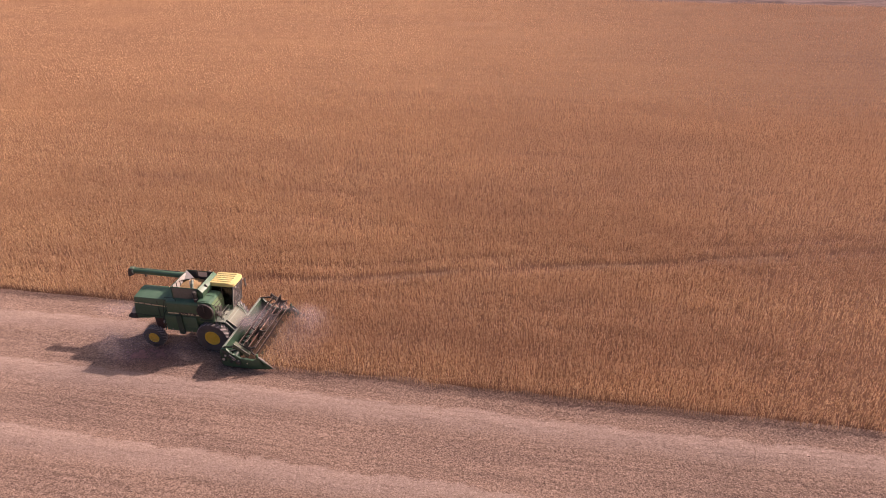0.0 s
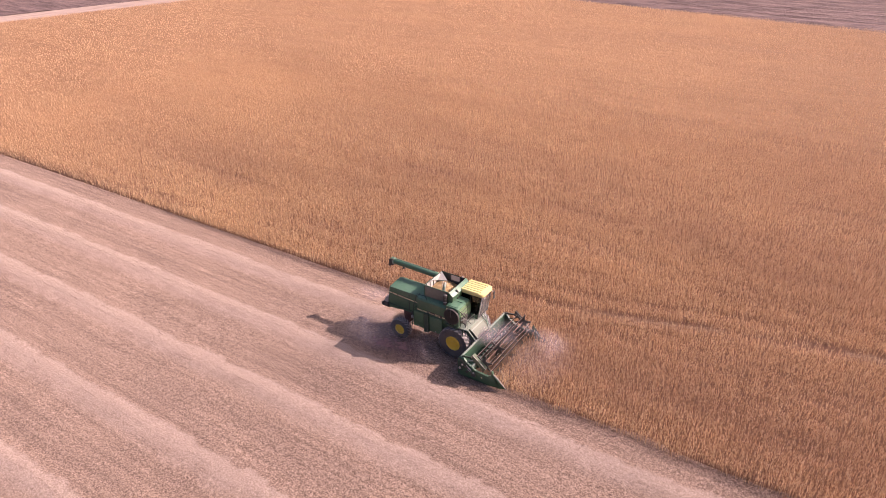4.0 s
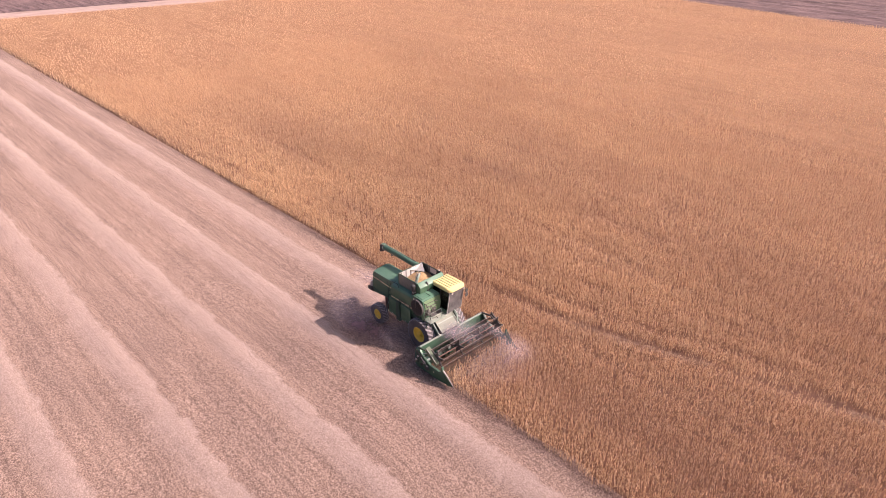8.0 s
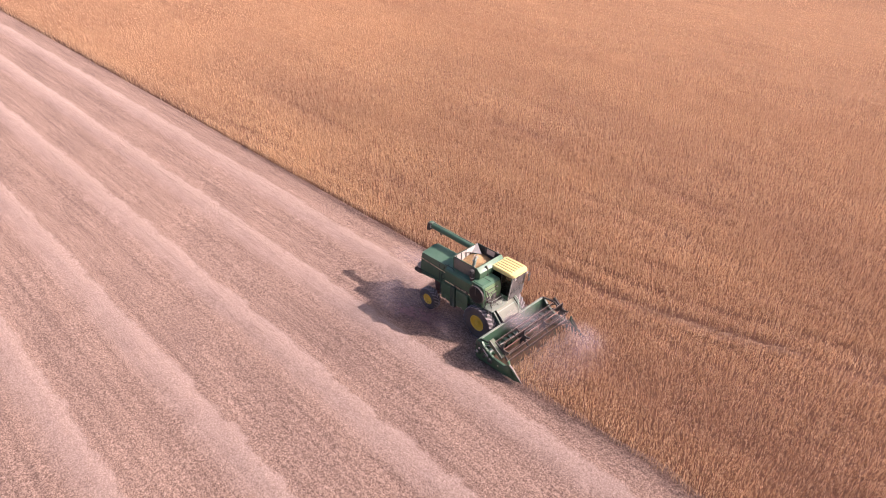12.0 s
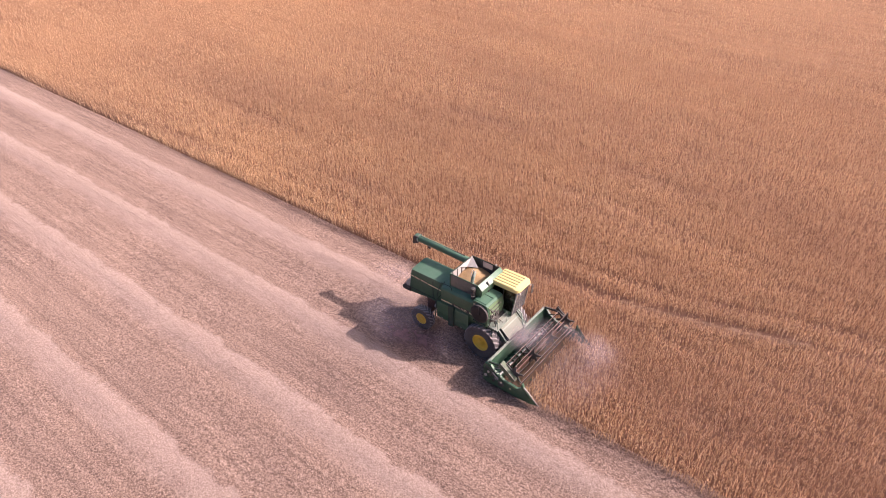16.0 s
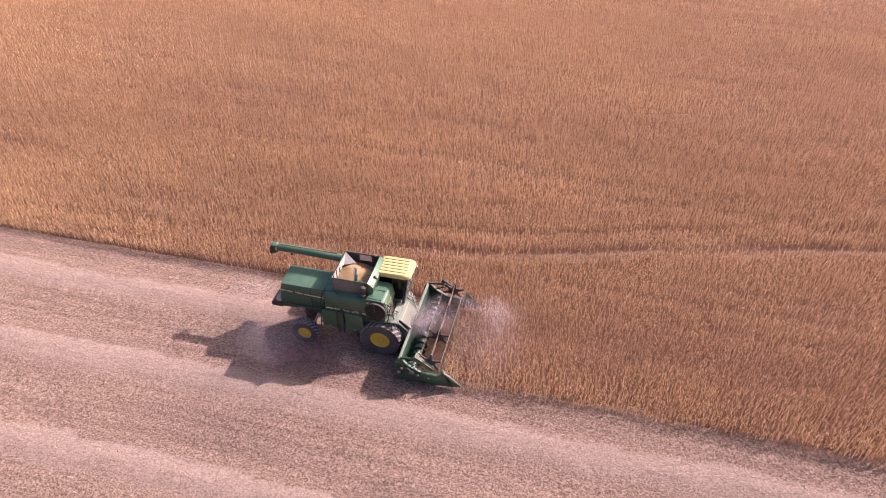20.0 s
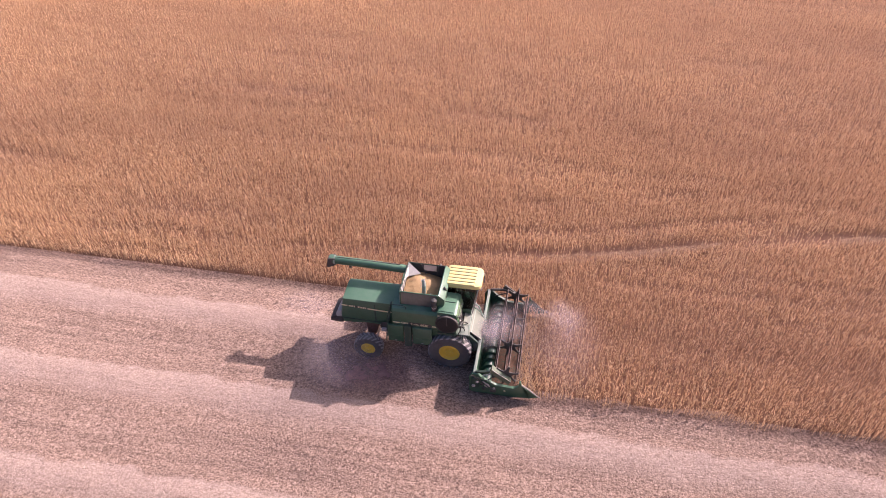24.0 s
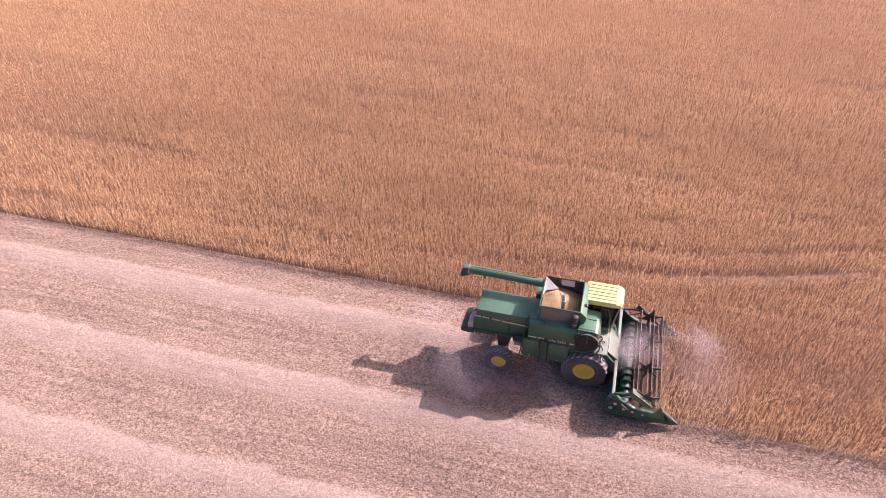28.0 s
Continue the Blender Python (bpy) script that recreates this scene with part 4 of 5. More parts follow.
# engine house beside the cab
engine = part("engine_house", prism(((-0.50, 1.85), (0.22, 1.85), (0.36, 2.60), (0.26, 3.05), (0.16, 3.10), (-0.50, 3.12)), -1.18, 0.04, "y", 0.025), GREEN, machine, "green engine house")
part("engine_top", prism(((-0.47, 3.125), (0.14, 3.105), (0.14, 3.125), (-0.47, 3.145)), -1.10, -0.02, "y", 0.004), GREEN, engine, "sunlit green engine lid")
part("lid_seam", box(-0.49, 0.15, -0.56, -0.54, 3.12, 3.15, 0.0), GREEN_DARK, engine)
part("front_grille", prism(((0.245, 2.02), (0.372, 2.60), (0.285, 3.02), (0.265, 3.02), (0.352, 2.60), (0.225, 2.02)), -1.10, 0.0, "y", 0.0), LIME, engine, "pale lime green front cover")
for k in range(5):
    z = 2.12 + 0.18 * k
    xx = 0.27 + (0.105 * (z - 2.02) / 0.58 if z < 2.6 else 0.105 - 0.09 * (z - 2.6) / 0.42)
    part("louvre", box(xx - 0.012, xx + 0.016, -1.02, -0.30, z, z + 0.03, 0.0), DARK, engine)
# hoses, valve block and brackets on the front of the engine house
part("valve_block", box(0.30, 0.46, -1.02, -0.78, 2.20, 2.42, 0.015), DARK, engine, "dark hydraulic valve block")
for y_, z_ in ((-0.98, 2.44), (-0.90, 2.46), (-0.82, 2.44)):
    part("valve_spool", lathe([(0.0, 0.025), (0.07, 0.025), (0.08, 0.012)], (0.38, y_, z_), 8, "z"), STEEL, engine)
for pts in (
        [(0.40, -0.96, 2.42), (0.48, -0.98, 2.66), (0.40, -1.04, 2.86), (0.26, -1.10, 2.94)],
        [(0.42, -0.88, 2.22), (0.56, -0.90, 2.02), (0.58, -0.86, 1.80), (0.52, -0.80, 1.56)],
        [(0.40, -0.80, 2.30), (0.54, -0.62, 2.16), (0.62, -0.48, 1.98), (0.66, -0.40, 1.72)],
        [(0.36, -1.04, 2.60), (0.44, -1.14, 2.40), (0.42, -1.16, 2.16), (0.34, -1.14, 1.96)]):
    part("hydraulic_hose", tube(pts, 0.022, 8), DARK, engine, "black hydraulic hose")
part("belt_cover", lathe([(0.0, 0.16), (0.04, 0.15), (0.05, 0.06), (0.07, 0.05)], (0.33, -0.48, 2.34), 20, "x"), DARK, engine, "dark round pulley")
for y_, z_ in ((-0.92, 2.72), (-0.92, 2.50), (-0.70, 2.62)):
    part("cover_latch", box(0.345, 0.395, y_ - 0.05, y_ + 0.05, z_ - 0.03, z_ + 0.03, 0.008), DARK, engine, "black rubber cover latch")
    part("latch_pin", tube([(0.39, y_ - 0.03, z_), (0.43, y_ + 0.02, z_ - 0.02)], 0.012, 6), DARK, engine)
part("engine_handle", tube([(0.30, -0.36, 2.86), (0.36, -0.36, 2.84), (0.38, -0.24, 2.80), (0.33, -0.24, 2.84)], 0.012, 6), STEEL, engine)
part("warning_decal", box(-0.48, -0.30, -1.186, -1.181, 2.86, 2.96, 0.0), CREAM, engine, "small cream decal")
rotor = part("rotary_screen", lathe([(0.0, 0.44), (-0.10, 0.44), (-0.14, 0.40), (-0.15, 0.36), (-0.12, 0.06), (-0.15, 0.05), (-0.15, 0.01)], (-0.10, -1.18, 2.58), 36), SCREEN, machine, "black round rotary air screen")
part("screen_ring", lathe([(-0.02, 0.46), (-0.12, 0.46), (-0.12, 0.42), (-0.02, 0.42), (-0.02, 0.46)], (-0.10, -1.18, 2.58), 36, "y", False), DARK, rotor)
part("screen_arm", box(-0.12, -0.08, -1.355, -1.335, 2.58, 3.0, 0.004), DARK, rotor)
part("screen_duct", box(-0.50, 0.20, -1.24, -1.10, 1.92, 2.02, 0.03), GREEN_DARK, machine)
cleaner = part("air_cleaner", lathe([(0, 0.085), (0.02, 0.10), (0.34, 0.10), (0.38, 0.07), (0.46, 0.07), (0.48, 0.12), (0.58, 0.11), (0.62, 0.05)], (-0.66, -0.98, 3.0), 18, "z"), DARK, machine, "dark engine air cleaner with a cap")
part("clamp_band", lathe([(0.16, 0.104), (0.20, 0.104)], (-0.66, -0.98, 3.0), 18, "z"), STEEL, cleaner)
part("exhaust_pipe", tube([(-0.30, -0.30, 3.10), (-0.30, -0.30, 3.55), (-0.36, -0.34, 3.68)], 0.045, 10), DARK, machine)

# cab
cab = part("cab", box(-0.38, 0.70, 0.10, 1.16, 1.92, 2.16, 0.03), GREEN, machine, "cab with dark glass under a yellow roof")
part("rear_wall", box(-0.38, -0.34, 0.10, 1.16, 2.16, 3.38, 0.005), DARK, cab)
ft, fb = (0.93, 3.38), (0.71, 1.95)
for y in (0.10, 1.12):
    part("front_post", prism(((fb[0], fb[1]), (fb[0] + 0.05, fb[1]), (ft[0] + 0.05, ft[1]), (ft[0], ft[1])), y, y + 0.045, "y", 0.006), GREY, cab, "pale grey door post")
    part("middle_post", box(0.24, 0.28, y, y + 0.04, 2.14, 3.38, 0.005), DARK, cab)
    part("rear_post", box(-0.36, -0.31, y, y + 0.04, 2.14, 3.38, 0.005), DARK, cab)
part("windscreen", prism(((fb[0] + 0.02, fb[1]), (fb[0] + 0.03, fb[1]), (ft[0] + 0.03, ft[1]), (ft[0] + 0.02, ft[1])), 0.145, 1.12), SCREENGLASS, cab, "sloping windscreen greyed by dust and painted sky reflection")
for y in (0.115, 1.14):
    part("side_window", prism(((0.28, 2.15), (fb[0], 2.15), (ft[0], 3.37), (0.28, 3.37)), y, y + 0.008), GLASS, cab, "side window glass")
    part("side_window", prism(((-0.31, 2.15), (0.24, 2.15), (0.24, 3.37), (-0.31, 3.37)), y, y + 0.008), GLASS, cab, "side window glass")
part("driver_seat", box(-0.12, 0.30, 0.42, 0.86, 2.30, 2.42, 0.05), SEAT, cab, "brown empty seat")
part("seat_back", prism(((-0.14, 2.38), (0.0, 2.38), (-0.08, 2.92), (-0.20, 2.92)), 0.44, 0.84, "y", 0.04), SEAT, cab)
part("steering_column", tube([(0.68, 0.63, 2.18), (0.52, 0.63, 2.62)], 0.035, 8), DARK, cab)
part("steering_wheel", lathe([(-0.015, 0.17), (0.0, 0.19), (0.015, 0.17), (0.0, 0.155), (-0.015, 0.17)], (0.51, 0.63, 2.66), 20, "z", False), DARK, cab)
part("console", box(0.10, 0.62, 0.16, 0.36, 2.16, 2.62, 0.03), DARK, cab)


def roof_shell():
    bm = bmesh.new()
    out = []
    x0, x1, y0, y1 = -0.43, 1.06, 0.04, 1.22
    for cx, cy, r, a0 in ((x1 - 0.22, y1 - 0.22, 0.22, 0), (x0 + 0.06, y1 - 0.06, 0.06, 90), (x0 + 0.06, y0 + 0.06, 0.06, 180), (x1 - 0.22, y0 + 0.22, 0.22, 270)):
        for k in range(6):
            a = radians(a0 + 90 * k / 5)
            out.append((cx + r * math.cos(a), cy + r * math.sin(a)))
    mx_, my_ = (x0 + x1) / 2, (y0 + y1) / 2
    rings = []
    for f, z in ((0.97, 3.36), (1.0, 3.39), (1.0, 3.47), (0.97, 3.52), (0.90, 3.545)):
        rings.append([bm.verts.new((mx_ + (x - mx_) * f, my_ + (y - my_) * f, z + 0.02 * (x - x0) / (x1 - x0))) for x, y in out])
    n = len(out)
    for a, b in zip(rings, rings[1:]):
        for k in range(n):
            bm.faces.new((a[k], a[(k + 1) % n], b[(k + 1) % n], b[k]))
    bm.faces.new(rings[0][::-1])
    bm.faces.new(rings[-1])
    return bm


roof = part("cab_roof", roof_shell(), ROOF, machine, "bright yellow ribbed cab roof")
for k in range(6):
    y = 0.155 + 0.19 * k
    part("roof_rib", prism(((-0.34, 3.545), (0.80, 3.558), (0.78, 3.580), (-0.32, 3.567)), y - 0.074, y + 0.074, "y", 0.008), ROOF, roof)
    # dark strip laid in each gap between ribs
    if k < 5:
        part("roof_groove", prism(((-0.33, 3.546), (0.80, 3.560), (0.80, 3.566), (-0.33, 3.552)), y + 0.075, y + 0.115), GROOVE, roof)
for y in (0.2, 1.06):
    part("work_lamp", lathe([(0, 0.05), (0.05, 0.06), (0.06, 0.055)], (1.03, y, 3.33), 14, "x"), STEEL, roof)
mirror = part("mirror_arm", tube([(0.92, 1.10, 3.34), (1.06, 1.24, 3.26), (1.06, 1.26, 2.82)], 0.02, 6), DARK, machine, "black mirror arm")
for z in (3.10, 2.85):
    part("mirror", box(1.05, 1.08, 1.17, 1.34, z - 0.10, z + 0.10, 0.01), DARK, mirror)

# platform, rails and steps in front of the engine
deck = part("platform", box(0.20, 0.78, -1.10, 0.12, 1.86, 1.92, 0.01), GREEN_PALE, machine, "dusty pale green platform")
for pts in (((0.76, -1.06, 1.92), (0.76, -1.06, 2.52), (0.76, -0.30, 2.52), (0.76, -0.30, 1.92)), ((0.76, -1.06, 2.24), (0.76, -0.30, 2.24)), ((0.30, -1.10, 1.92), (0.30, -1.16, 2.46), (0.76, -1.10, 2.50))):
    part("hand_rail", tube(pts, 0.012, 8), GREEN_PALE, deck, "thin pale hand rail")
steps = part("step_rail", tube([(0.52, -1.12, 1.90), (0.62, -1.30, 1.30)], 0.02, 6), GREEN_DARK, machine, "green access steps")
part("step_rail", tube([(0.24, -1.12, 1.90), (0.30, -1.30, 1.30)], 0.02, 6), GREEN_DARK, steps)
for k in range(2):
    z = 1.36 + 0.28 * k
    part("step_tread", box(0.26, 0.60, -1.30 + 0.09 * k, -1.18 + 0.09 * k, z, z + 0.03, 0.004), STEEL, steps)

# feeder house down to the header
feeder = part("feeder_house", prism(((0.10, 1.55), (0.42, 1.96), (1.24, 1.26), (1.24, 0.46), (0.9, 0.5)), -0.66, 0.60, "y", 0.02), DARK, machine, "feeder house with a dusty pale top")
top = bmesh.new()
add_prism(top, ((0.44, 1.965), (0.46, 2.0), (1.22, 1.345), (1.20, 1.30)), -0.70, 0.62)
part("feeder_top", top, FEED, feeder, "dust-covered pale feeder top")
part("top_seam", prism(((0.80, 1.70), (0.84, 1.668), (0.845, 1.68), (0.805, 1.712)), -0.70, 0.62), GREEN_PALE, feeder)
part("feeder_shaft", tube([(0.62, -0.95, 1.45), (0.62, 0.9, 1.45)], 0.04, 8), STEEL, feeder)
for y in (-0.82, 0.78):
    part("drive_shield", prism(((0.28, 1.30), (0.56, 1.88), (1.16, 1.24), (1.10, 0.72)), y - 0.05, y + 0.05, "y", 0.02), GREEN_DARK, feeder)
part("hydraulic_hose", tube([(0.70, 0.68, 2.0), (0.95, 0.66, 1.85), (1.10, 0.55, 1.5), (1.24, 0.45, 1.28)], 0.03, 8), GREEN_PALE, feeder)
part("lift_cylinder", tube([(0.1, -0.72, 0.75), (1.0, -0.72, 0.62)], 0.05, 10), GREEN, feeder)

# ---- the grain header
HY0, HY1 = -2.36, 2.36
header = part("header", prism(((1.14, 0.20), (1.20, 0.16), (2.72, 0.09), (2.74, 0.12), (1.9, 0.18), (1.62, 0.22), (1.38, 0.36), (1.27, 0.60), (1.26, 1.22), (1.14, 1.22)), HY0 + 0.03, HY1 - 0.03, "y", 0.006), INNER, machine, "green grain header with a dark pickup reel")
part("top_beam", prism(((1.15, 1.19), (1.26, 1.19), (1.26, 1.262), (1.15, 1.262)), HY0, HY1, "y", 0.012), GREEN_PALE, header, "pale mint-green top beam")
part("rear_brace", box(1.02, 1.14, HY0 + 0.1, HY1 - 0.1, 0.30, 0.46, 0.01), GREEN_DARK, header)


def end_sheet(y0, y1):
    return prism(((1.02, 0.16), (1.0, 0.98), (1.10, 1.20), (1.36, 1.20), (1.60, 0.94), (2.10, 0.66), (2.78, 0.62), (2.96, 0.74), (2.99, 1.02), (3.05, 1.02), (3.10, 0.80), (3.42, 0.50), (3.40, 0.14), (2.7, 0.07), (1.2, 0.08)), y0, y1, "y", 0.012)


# the far divider is coloured darker than the near one
for side, y0, y1 in ((-1, HY0 - 0.06, HY0 + 0.06), (1, HY1 - 0.06, HY1 + 0.06)):
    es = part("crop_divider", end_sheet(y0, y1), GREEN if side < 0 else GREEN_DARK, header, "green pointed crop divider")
    yc = (y0 + y1) / 2
    tipm = bmesh.new()
    a = [tipm.verts.new(p) for p in ((3.12, y0, 0.80), (3.12, y1, 0.80), (3.40, y1, 0.12), (3.40, y0, 0.12))]
    b = [tipm.verts.new(p) for p in ((3.30, y0 - 0.0, 0.62), (3.30, y1, 0.62), (3.46, y1, 0.14), (3.46, y0, 0.14))]
    tv = tipm.verts.new((3.80, yc, 0.20))
    tipm.faces.new(a)
    for i in range(4):
        tipm.faces.new((a[i], a[(i + 1) % 4], b[(i + 1) % 4], b[i]))
        tipm.faces.new((b[i], b[(i + 1) % 4], tv))
    part("divider_nose", tipm, GREEN if side < 0 else GREEN_DARK, header, "green divider nose")
    part("divider_rod", tube([(3.10, yc + 0.03 * side, 0.86), (3.34, yc, 0.66), (3.72, yc, 0.30), (3.88, yc, 0.17)], 0.036, 8, 0.016), STEEL if side < 0 else DARK, header, "bright worn steel point" if side < 0 else "dark worn steel point")
    part("drive_wheel", lathe([(-side * 0.02, 0.16), (side * 0.03, 0.16), (side * 0.05, 0.10), (side * 0.05, 0.02)], (1.30, y0 if side < 0 else y1, 0.78), 20), GREEN_DARK, header)
    part("drive_wheel", lathe([(-side * 0.02, 0.10), (side * 0.04, 0.10), (side * 0.05, 0.02)], (1.72, y0 if side < 0 else y1, 0.62), 16), STEEL, header)
    part("drive_chain", tube([(1.30, (y0 if side < 0 else y1) + side * 0.03, 0.95), (1.72, (y0 if side < 0 else y1) + side * 0.03, 0.73)], 0.016, 6), DARK, header)

# cross auger with left and right flighting and fingers in the middle
AX, AZ, AR = 1.68, 0.62, 0.20
part("cross_auger", tube([(AX, HY0 + 0.08, AZ), (AX, HY1 - 0.08, AZ)], AR, 24), AUGER, header, "glossy dark green cross auger")
for side in (-1, 1):
    bm = bmesh.new()
    turns, seg = 5.0, 26
    prev = None
    for i in range(int(turns * seg) + 1):
        f = i / (turns * seg)
        y = side * (2.24 - 1.72 * f)
        ang = side * math.tau * turns * f
        ring = [bm.verts.new((AX + r * math.cos(ang), y + d, AZ + r * math.sin(ang))) for r, d in ((AR * 0.98, -0.006), (AR + 0.12, -0.004), (AR + 0.12, 0.004), (AR * 0.98, 0.006))]
        if prev:
            for k in range(4):
                bm.faces.new((prev[k], prev[(k + 1) % 4], ring[(k + 1) % 4], ring[k]))
        prev = ring
    part("flighting", bm, AUGER, header, "green auger flighting")
for k in range(10):
    a = 2.4 * k
    y = -0.45 + 0.1 * k
    part("finger", tube([(AX, y, AZ), (AX + 0.36 * math.cos(a), y, AZ + 0.36 * math.sin(a))], 0.009, 5), STEEL, header)

# cutter bar
part("cutter_bar", box(2.70, 2.80, HY0 + 0.06, HY1 - 0.06, 0.08, 0.115, 0.004), DARK, header, "dark cutter bar")
guard = None
for k in range(60):
    y = HY0 + 0.10 + (HY1 - HY0 - 0.2) * k / 59
    if guard is None:
        guard = part("guard_finger", tube([(0, 0, 0), (0.13, 0, 0.012)], 0.014, 5, 0.004), STEEL, header)
        guard.location = (2.79, y, 0.095)
    else:
        g = guard.copy()
        scene.collection.objects.link(g)
        g.location = (2.79, y, 0.095)

# pickup reel: shaft, star wheels, bats with spring tines
RX, RZ, RR = 2.44, 1.16, 0.52
RY0, RY1 = HY0 + 0.16, HY1 - 0.16
part("reel_shaft", tube([(RX, RY0, RZ), (RX, RY1, RZ)], 0.028, 12), RUST, header, "dark rusty reel shaft")
BATS = 6
PHASE = 0.35


def star(y):
    bm = bmesh.new()
    pts = []
    for k in range(BATS):
        a = PHASE + math.tau * k / BATS
        for d, r in ((-0.40, 0.21), (-0.16, RR * 0.62), (-0.09, RR * 0.96), (0.05, RR * 1.0), (0.16, RR * 0.60)):
            pts.append((RX + r * math.cos(a + d), RZ + r * math.sin(a + d)))
    c0 = bm.verts.new((RX, y - 0.02, RZ))
    c1 = bm.verts.new((RX, y + 0.02, RZ))
    a = [bm.verts.new((p[0], y - 0.02, p[1])) for p in pts]
    b = [bm.verts.new((p[0], y + 0.02, p[1])) for p in pts]
    n = len(pts)
    for i in range(n):
        j = (i + 1) % n
        bm.faces.new((c0, a[i], a[j]))
        bm.faces.new((c1, b[j], b[i]))
        bm.faces.new((a[i], b[i], b[j], a[j]))
    return bm


for y in (RY0, -0.72, 0.75, RY1):
    part("star_wheel", star(y), DARK, header, "dark star-shaped reel wheel")
for k in range(BATS):
    a = PHASE + math.tau * k / BATS
    bx, bz = RX + RR * math.cos(a), RZ + RR * math.sin(a)
    part("bat", tube([(bx, RY0 - 0.05, bz), (bx, RY1 + 0.05, bz)], 0.011, 6), REEL, header, "thin worn steel reel bat")
    tine = bmesh.new()
    for i in range(84):
        y = RY0 + 0.05 + (RY1 - RY0 - 0.1) * i / 83
        add_tube(tine, [(bx, y, bz), (bx - 0.03, y, bz - 0.12), (bx - 0.07, y, bz - 0.25)], 0.008, 3)
    part("tine_row", tine, TINES, header, "row of dark spring tines")
# far arm, guard and ram are likewise darker than the near set
for side, y in ((-1, HY0 + 0.02), (1, HY1 - 0.02)):
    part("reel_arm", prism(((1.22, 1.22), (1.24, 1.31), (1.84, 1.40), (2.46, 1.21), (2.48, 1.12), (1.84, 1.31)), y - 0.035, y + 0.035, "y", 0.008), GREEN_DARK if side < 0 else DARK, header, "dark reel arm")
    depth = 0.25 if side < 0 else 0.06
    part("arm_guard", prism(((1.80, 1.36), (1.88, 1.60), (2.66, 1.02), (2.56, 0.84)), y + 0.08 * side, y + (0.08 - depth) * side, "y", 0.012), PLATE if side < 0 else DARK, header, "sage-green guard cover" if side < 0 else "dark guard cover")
    part("guard_rim", tube([(1.80, y + 0.09 * side, 1.37), (1.88, y + 0.09 * side, 1.61), (2.66, y + 0.09 * side, 1.03)], 0.010, 6), WHITE if side < 0 else DARK, header)
    part("reel_ram", tube([(1.45, y - 0.06 * side, 0.95), (2.05, y - 0.06 * side, 1.27)], 0.028, 8), STEEL if side < 0 else DARK, header)

# drive gear on the right-hand end of the header
ye = HY0 - 0.06
part("knife_drive_box", box(1.86, 2.10, ye - 0.10, ye, 0.34, 0.52, 0.02), DARK, header, "dark knife drive box")
part("belt_guard", prism(((1.06, 0.52), (1.10, 0.98), (1.30, 1.02), (1.46, 0.84), (1.40, 0.50), (1.2, 0.44)), ye - 0.09, ye - 0.05, "y", 0.01), GREEN_DARK, header, "dark green belt guard")
for x, z, r, m in ((1.20, 0.60, 0.075, STEEL), (1.34, 0.86, 0.06, STEEL), (1.52, 0.76, 0.05, DARK), (1.62, 0.50, 0.07, DARK), (2.02, 0.60, 0.045, STEEL)):
    part("sprocket", lathe([(0.0, r), (-0.04, r), (-0.05, r * 0.5), (-0.06, r * 0.2)], (x, ye - 0.08, z), 14), m, header, "small drive sprocket")
for pts in (((1.20, ye - 0.11, 1.12), (1.42, ye - 0.10, 1.00), (1.60, ye - 0.09, 0.80), (1.92, ye - 0.09, 0.54)), ((1.10, ye - 0.07, 1.18), (1.30, ye - 0.09, 1.12), (1.70, ye - 0.07, 0.98), (2.02, HY0 - 0.03, 1.24))):
    part("hydraulic_hose", tube(pts, 0.017, 6), DARK, header)
part("tension_spring", tube([(1.56, ye - 0.08, 0.92), (1.84, ye - 0.08, 0.66)], 0.024, 8), STEEL, header, "bright tension spring")
part("reflector", lathe([(0, 0.04), (-0.012, 0.04)], (2.44, ye, 0.40), 14), CREAM, header)


# cut plants gathering on the header floor
n_cut = 1500
cy = rng.uniform(HY0 + 0.12, HY1 - 0.12, n_cut)
cx = rng.uniform(1.75, 2.85, n_cut)
cz = np.interp(cx, [1.4, 1.65, 2.75], [0.40, 0.26, 0.16]) + np.abs(rng.normal(0, 0.09, n_cut))
ca = rng.uniform(0, math.tau, n_cut)
cl, cw = rng.uniform(0.14, 0.42, n_cut), rng.uniform(0.012, 0.03, n_cut)
ct = rng.normal(0, 0.35, n_cut)
cut = np.empty((n_cut, 4, 3))
for i, (s_, p_) in enumerate(((-1, -1), (1, -1), (1, 1), (-1, 1))):
    cut[:, i] = np.stack([cx + s_ * np.cos(ca) * cl / 2 - p_ * np.sin(ca) * cw / 2, np.clip(cy + s_ * np.sin(ca) * cl / 2 + p_ * np.cos(ca) * cw / 2, HY0 + 0.07, HY1 - 0.07), np.maximum(cz + s_ * ct * cl / 2, 0.15)], -1)
cut_ob = quads_mesh("cut_plants", cut, RUSSET)
tagged(cut_ob, "russet cut soybean stalks lying in the header", "cut crop", kind="stuff")

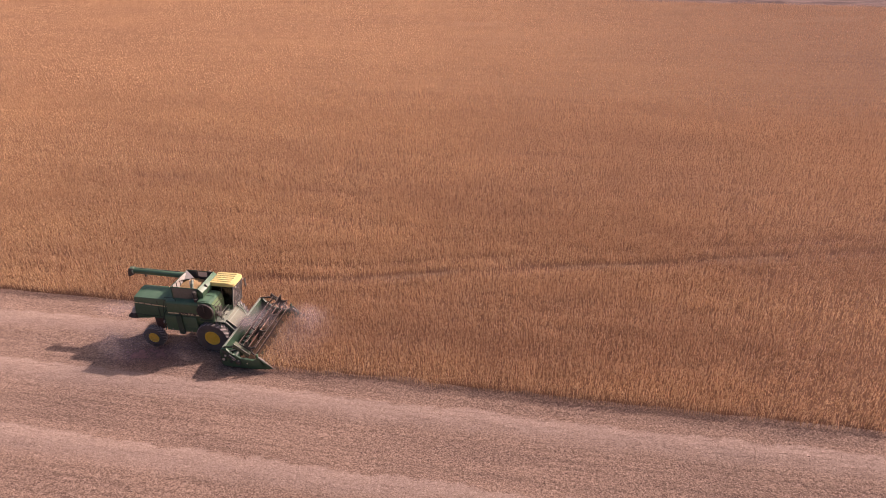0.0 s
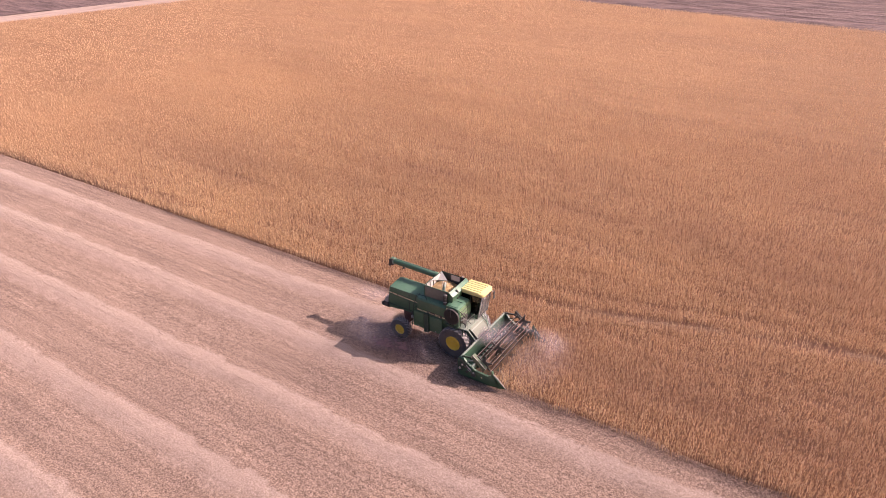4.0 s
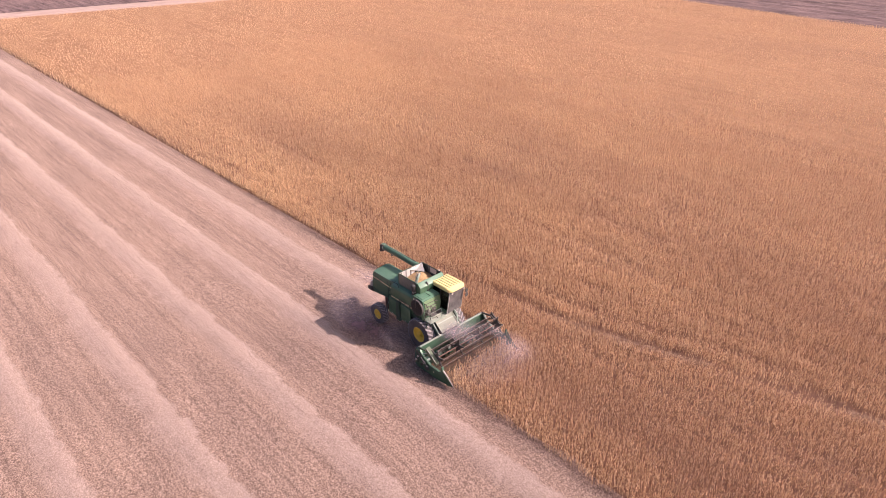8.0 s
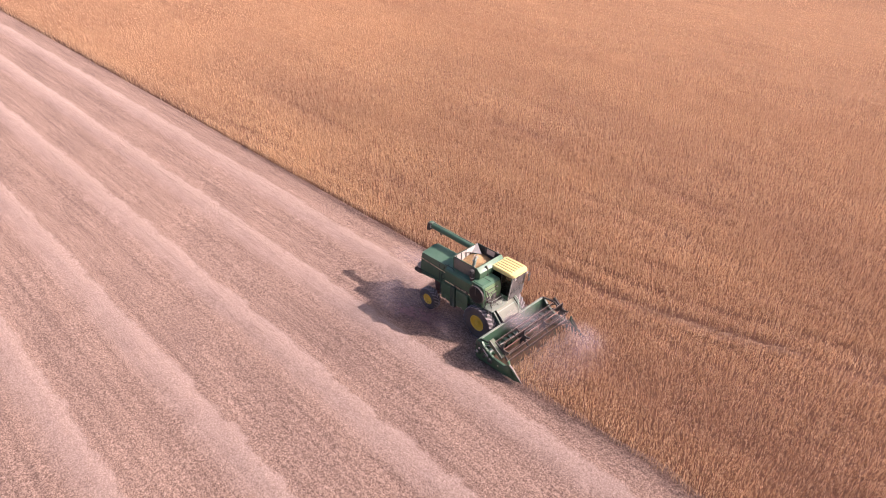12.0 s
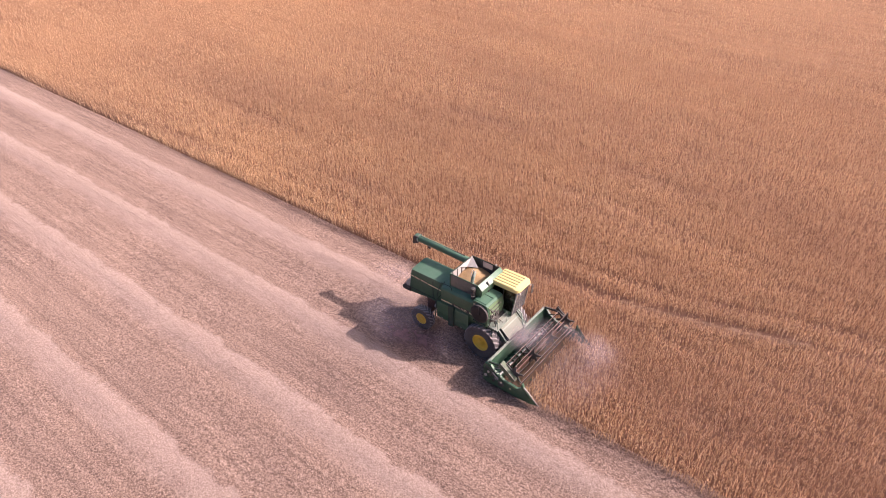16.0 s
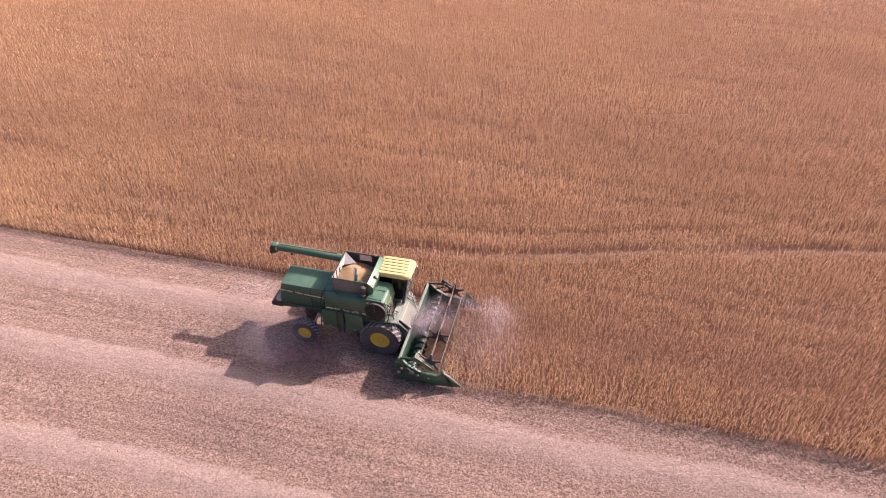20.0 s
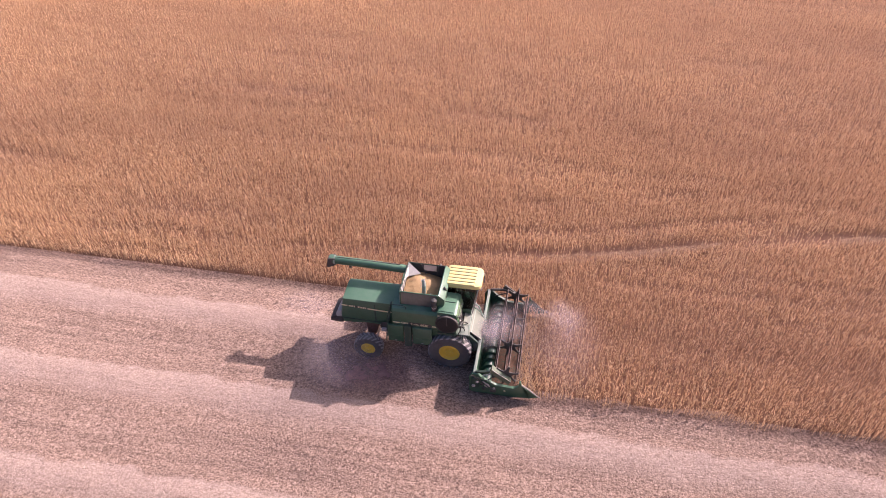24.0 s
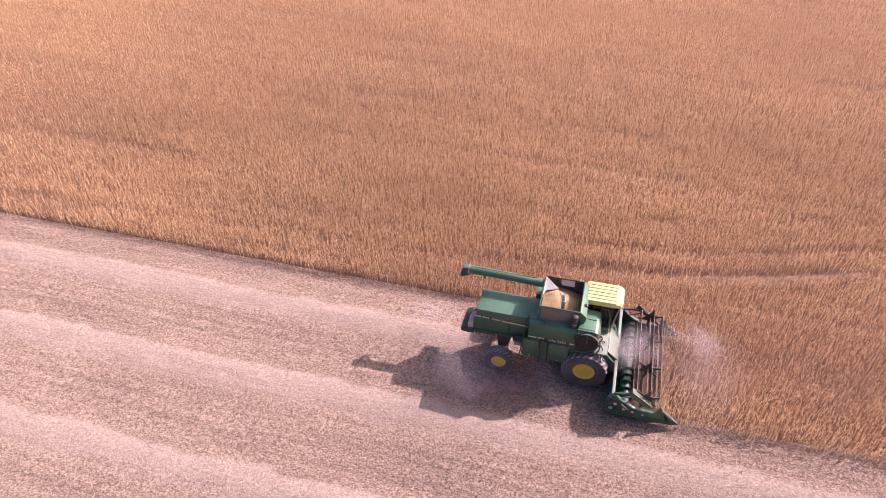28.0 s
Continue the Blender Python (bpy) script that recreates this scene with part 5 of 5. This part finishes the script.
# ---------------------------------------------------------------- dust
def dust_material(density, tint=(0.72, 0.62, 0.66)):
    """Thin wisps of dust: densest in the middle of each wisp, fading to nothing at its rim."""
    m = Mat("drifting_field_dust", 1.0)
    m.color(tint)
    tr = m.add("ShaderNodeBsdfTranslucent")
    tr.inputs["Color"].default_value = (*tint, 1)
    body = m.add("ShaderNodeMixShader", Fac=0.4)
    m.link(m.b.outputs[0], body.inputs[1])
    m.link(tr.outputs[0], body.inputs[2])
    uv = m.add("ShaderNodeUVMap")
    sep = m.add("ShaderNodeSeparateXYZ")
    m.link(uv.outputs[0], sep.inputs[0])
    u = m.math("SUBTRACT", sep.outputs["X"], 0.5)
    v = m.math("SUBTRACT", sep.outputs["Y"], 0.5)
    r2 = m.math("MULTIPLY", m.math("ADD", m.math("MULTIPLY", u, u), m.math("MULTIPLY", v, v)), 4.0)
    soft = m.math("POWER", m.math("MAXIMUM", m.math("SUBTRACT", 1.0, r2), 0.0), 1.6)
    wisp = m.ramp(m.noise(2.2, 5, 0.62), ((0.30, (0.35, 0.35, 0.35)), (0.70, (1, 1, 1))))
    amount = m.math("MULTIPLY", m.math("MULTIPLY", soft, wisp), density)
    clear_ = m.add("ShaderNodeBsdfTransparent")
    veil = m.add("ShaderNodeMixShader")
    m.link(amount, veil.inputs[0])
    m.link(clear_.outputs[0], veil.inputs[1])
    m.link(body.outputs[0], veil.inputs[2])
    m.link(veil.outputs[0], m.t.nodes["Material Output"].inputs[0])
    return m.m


DUST, THIN = dust_material(0.28), dust_material(0.18)


def dust_cloud(label, puffs, material):
    """Curled wisps in soft puffs: centre, spread, number and radius of the wisps of each."""
    N = 7
    verts, faces, uvs = [], [], []
    for centre, spread, count, radius in puffs:
        for _ in range(count):
            c = np.array(centre) + rng.normal(0, 1, 3) * np.array(spread)
            r = radius * rng.uniform(0.7, 1.3)
            c[2] = max(c[2], 0.12 + 0.32 * r)
            up = np.array((0.25, 0.0, 1.0)) + rng.normal(0, 0.28, 3)
            up /= np.linalg.norm(up)
            a = np.cross(up, rng.normal(0, 1, 3))
            a /= np.linalg.norm(a)
            b = np.cross(up, a)
            bend, twist = rng.normal(0, 0.25), rng.normal(0, 0.25)
            base = len(verts)
            for i in range(N):
                for j in range(N):
                    p, q = 2 * i / (N - 1) - 1, 2 * j / (N - 1) - 1
                    verts.append(tuple(c + r * (a * p * 1.25 + b * q + up * (bend * p * p + twist * p * q + 0.06 * math.sin(3 * p + 5 * q)))))
            for i in range(N - 1):
                for j in range(N - 1):
                    k = base + i * N + j
                    faces.append((k, k + N, k + N + 1, k + 1))
                    uvs += [(i / (N - 1), j / (N - 1)), ((i + 1) / (N - 1), j / (N - 1)), ((i + 1) / (N - 1), (j + 1) / (N - 1)), (i / (N - 1), (j + 1) / (N - 1))]
    me = bpy.data.meshes.new("dust_cloud")
    me.from_pydata(verts, [], faces)
    layer = me.uv_layers.new(name="wisp")
    layer.data.foreach_set("uv", np.array(uvs, np.float32).ravel())
    for f in me.polygons:
        f.use_smooth = True
    me.materials.append(material)
    return tagged(new("dust_cloud", me), label, "dust", kind="stuff")


dust_cloud("pale dust rising over the header reel", (
    ((1.55, 0.00, 1.40), (0.10, 0.25, 0.06), 3, 0.95),
    ((2.20, 0.60, 1.50), (0.20, 0.25, 0.08), 2, 1.00),
    ((3.40, 1.15, 1.60), (0.20, 0.20, 0.08), 1, 0.95),
    ((4.50, 1.50, 1.45), (0.20, 0.20, 0.08), 1, 0.90)), DUST)
dust_cloud("thin chaff dust behind the straw hood", (
    ((-5.60, 0.10, 1.40), (0.15, 0.20, 0.10), 1, 0.90),
    ((-6.60, 0.20, 1.10), (0.30, 0.30, 0.10), 2, 1.30)), THIN)
dust_cloud("low dust hanging beside the wheels", (
    ((-3.60, -2.00, 0.70), (0.20, 0.10, 0.10), 1, 1.35),
    ((-0.90, -1.90, 0.75), (0.20, 0.10, 0.10), 1, 1.30),
    ((-4.50, -2.50, 1.00), (0.25, 0.20, 0.05), 2, 1.60)), THIN)


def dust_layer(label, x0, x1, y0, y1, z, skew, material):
    """A veil of dust lying low and rolling a little; skew slides its near edge back."""
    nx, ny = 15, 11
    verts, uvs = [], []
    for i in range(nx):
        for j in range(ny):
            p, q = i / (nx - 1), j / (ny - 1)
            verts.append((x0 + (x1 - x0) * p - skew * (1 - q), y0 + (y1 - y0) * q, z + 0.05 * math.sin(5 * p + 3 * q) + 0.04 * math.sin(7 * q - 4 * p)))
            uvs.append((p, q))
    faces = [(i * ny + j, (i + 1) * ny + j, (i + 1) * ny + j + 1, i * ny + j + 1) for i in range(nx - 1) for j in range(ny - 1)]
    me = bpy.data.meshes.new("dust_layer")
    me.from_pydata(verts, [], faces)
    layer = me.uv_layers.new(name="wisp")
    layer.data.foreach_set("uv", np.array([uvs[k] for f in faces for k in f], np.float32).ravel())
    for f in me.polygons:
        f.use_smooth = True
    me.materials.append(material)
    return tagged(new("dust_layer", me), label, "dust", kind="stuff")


# dust sheet fitted to the machine's shadow; its maroon tint paints the shade
dust_layer("low dust sheet in the machine's shadow, tinted to the shade's colour", -4.6, 0.3, -3.6, -0.9, 0.30, 2.0, dust_material(0.80, (0.50, 0.29, 0.29)))
dust_layer("thin dust drifting over the crop ahead of the header", 2.6, 6.6, -3.2, 3.4, 0.95, 0.0, THIN)
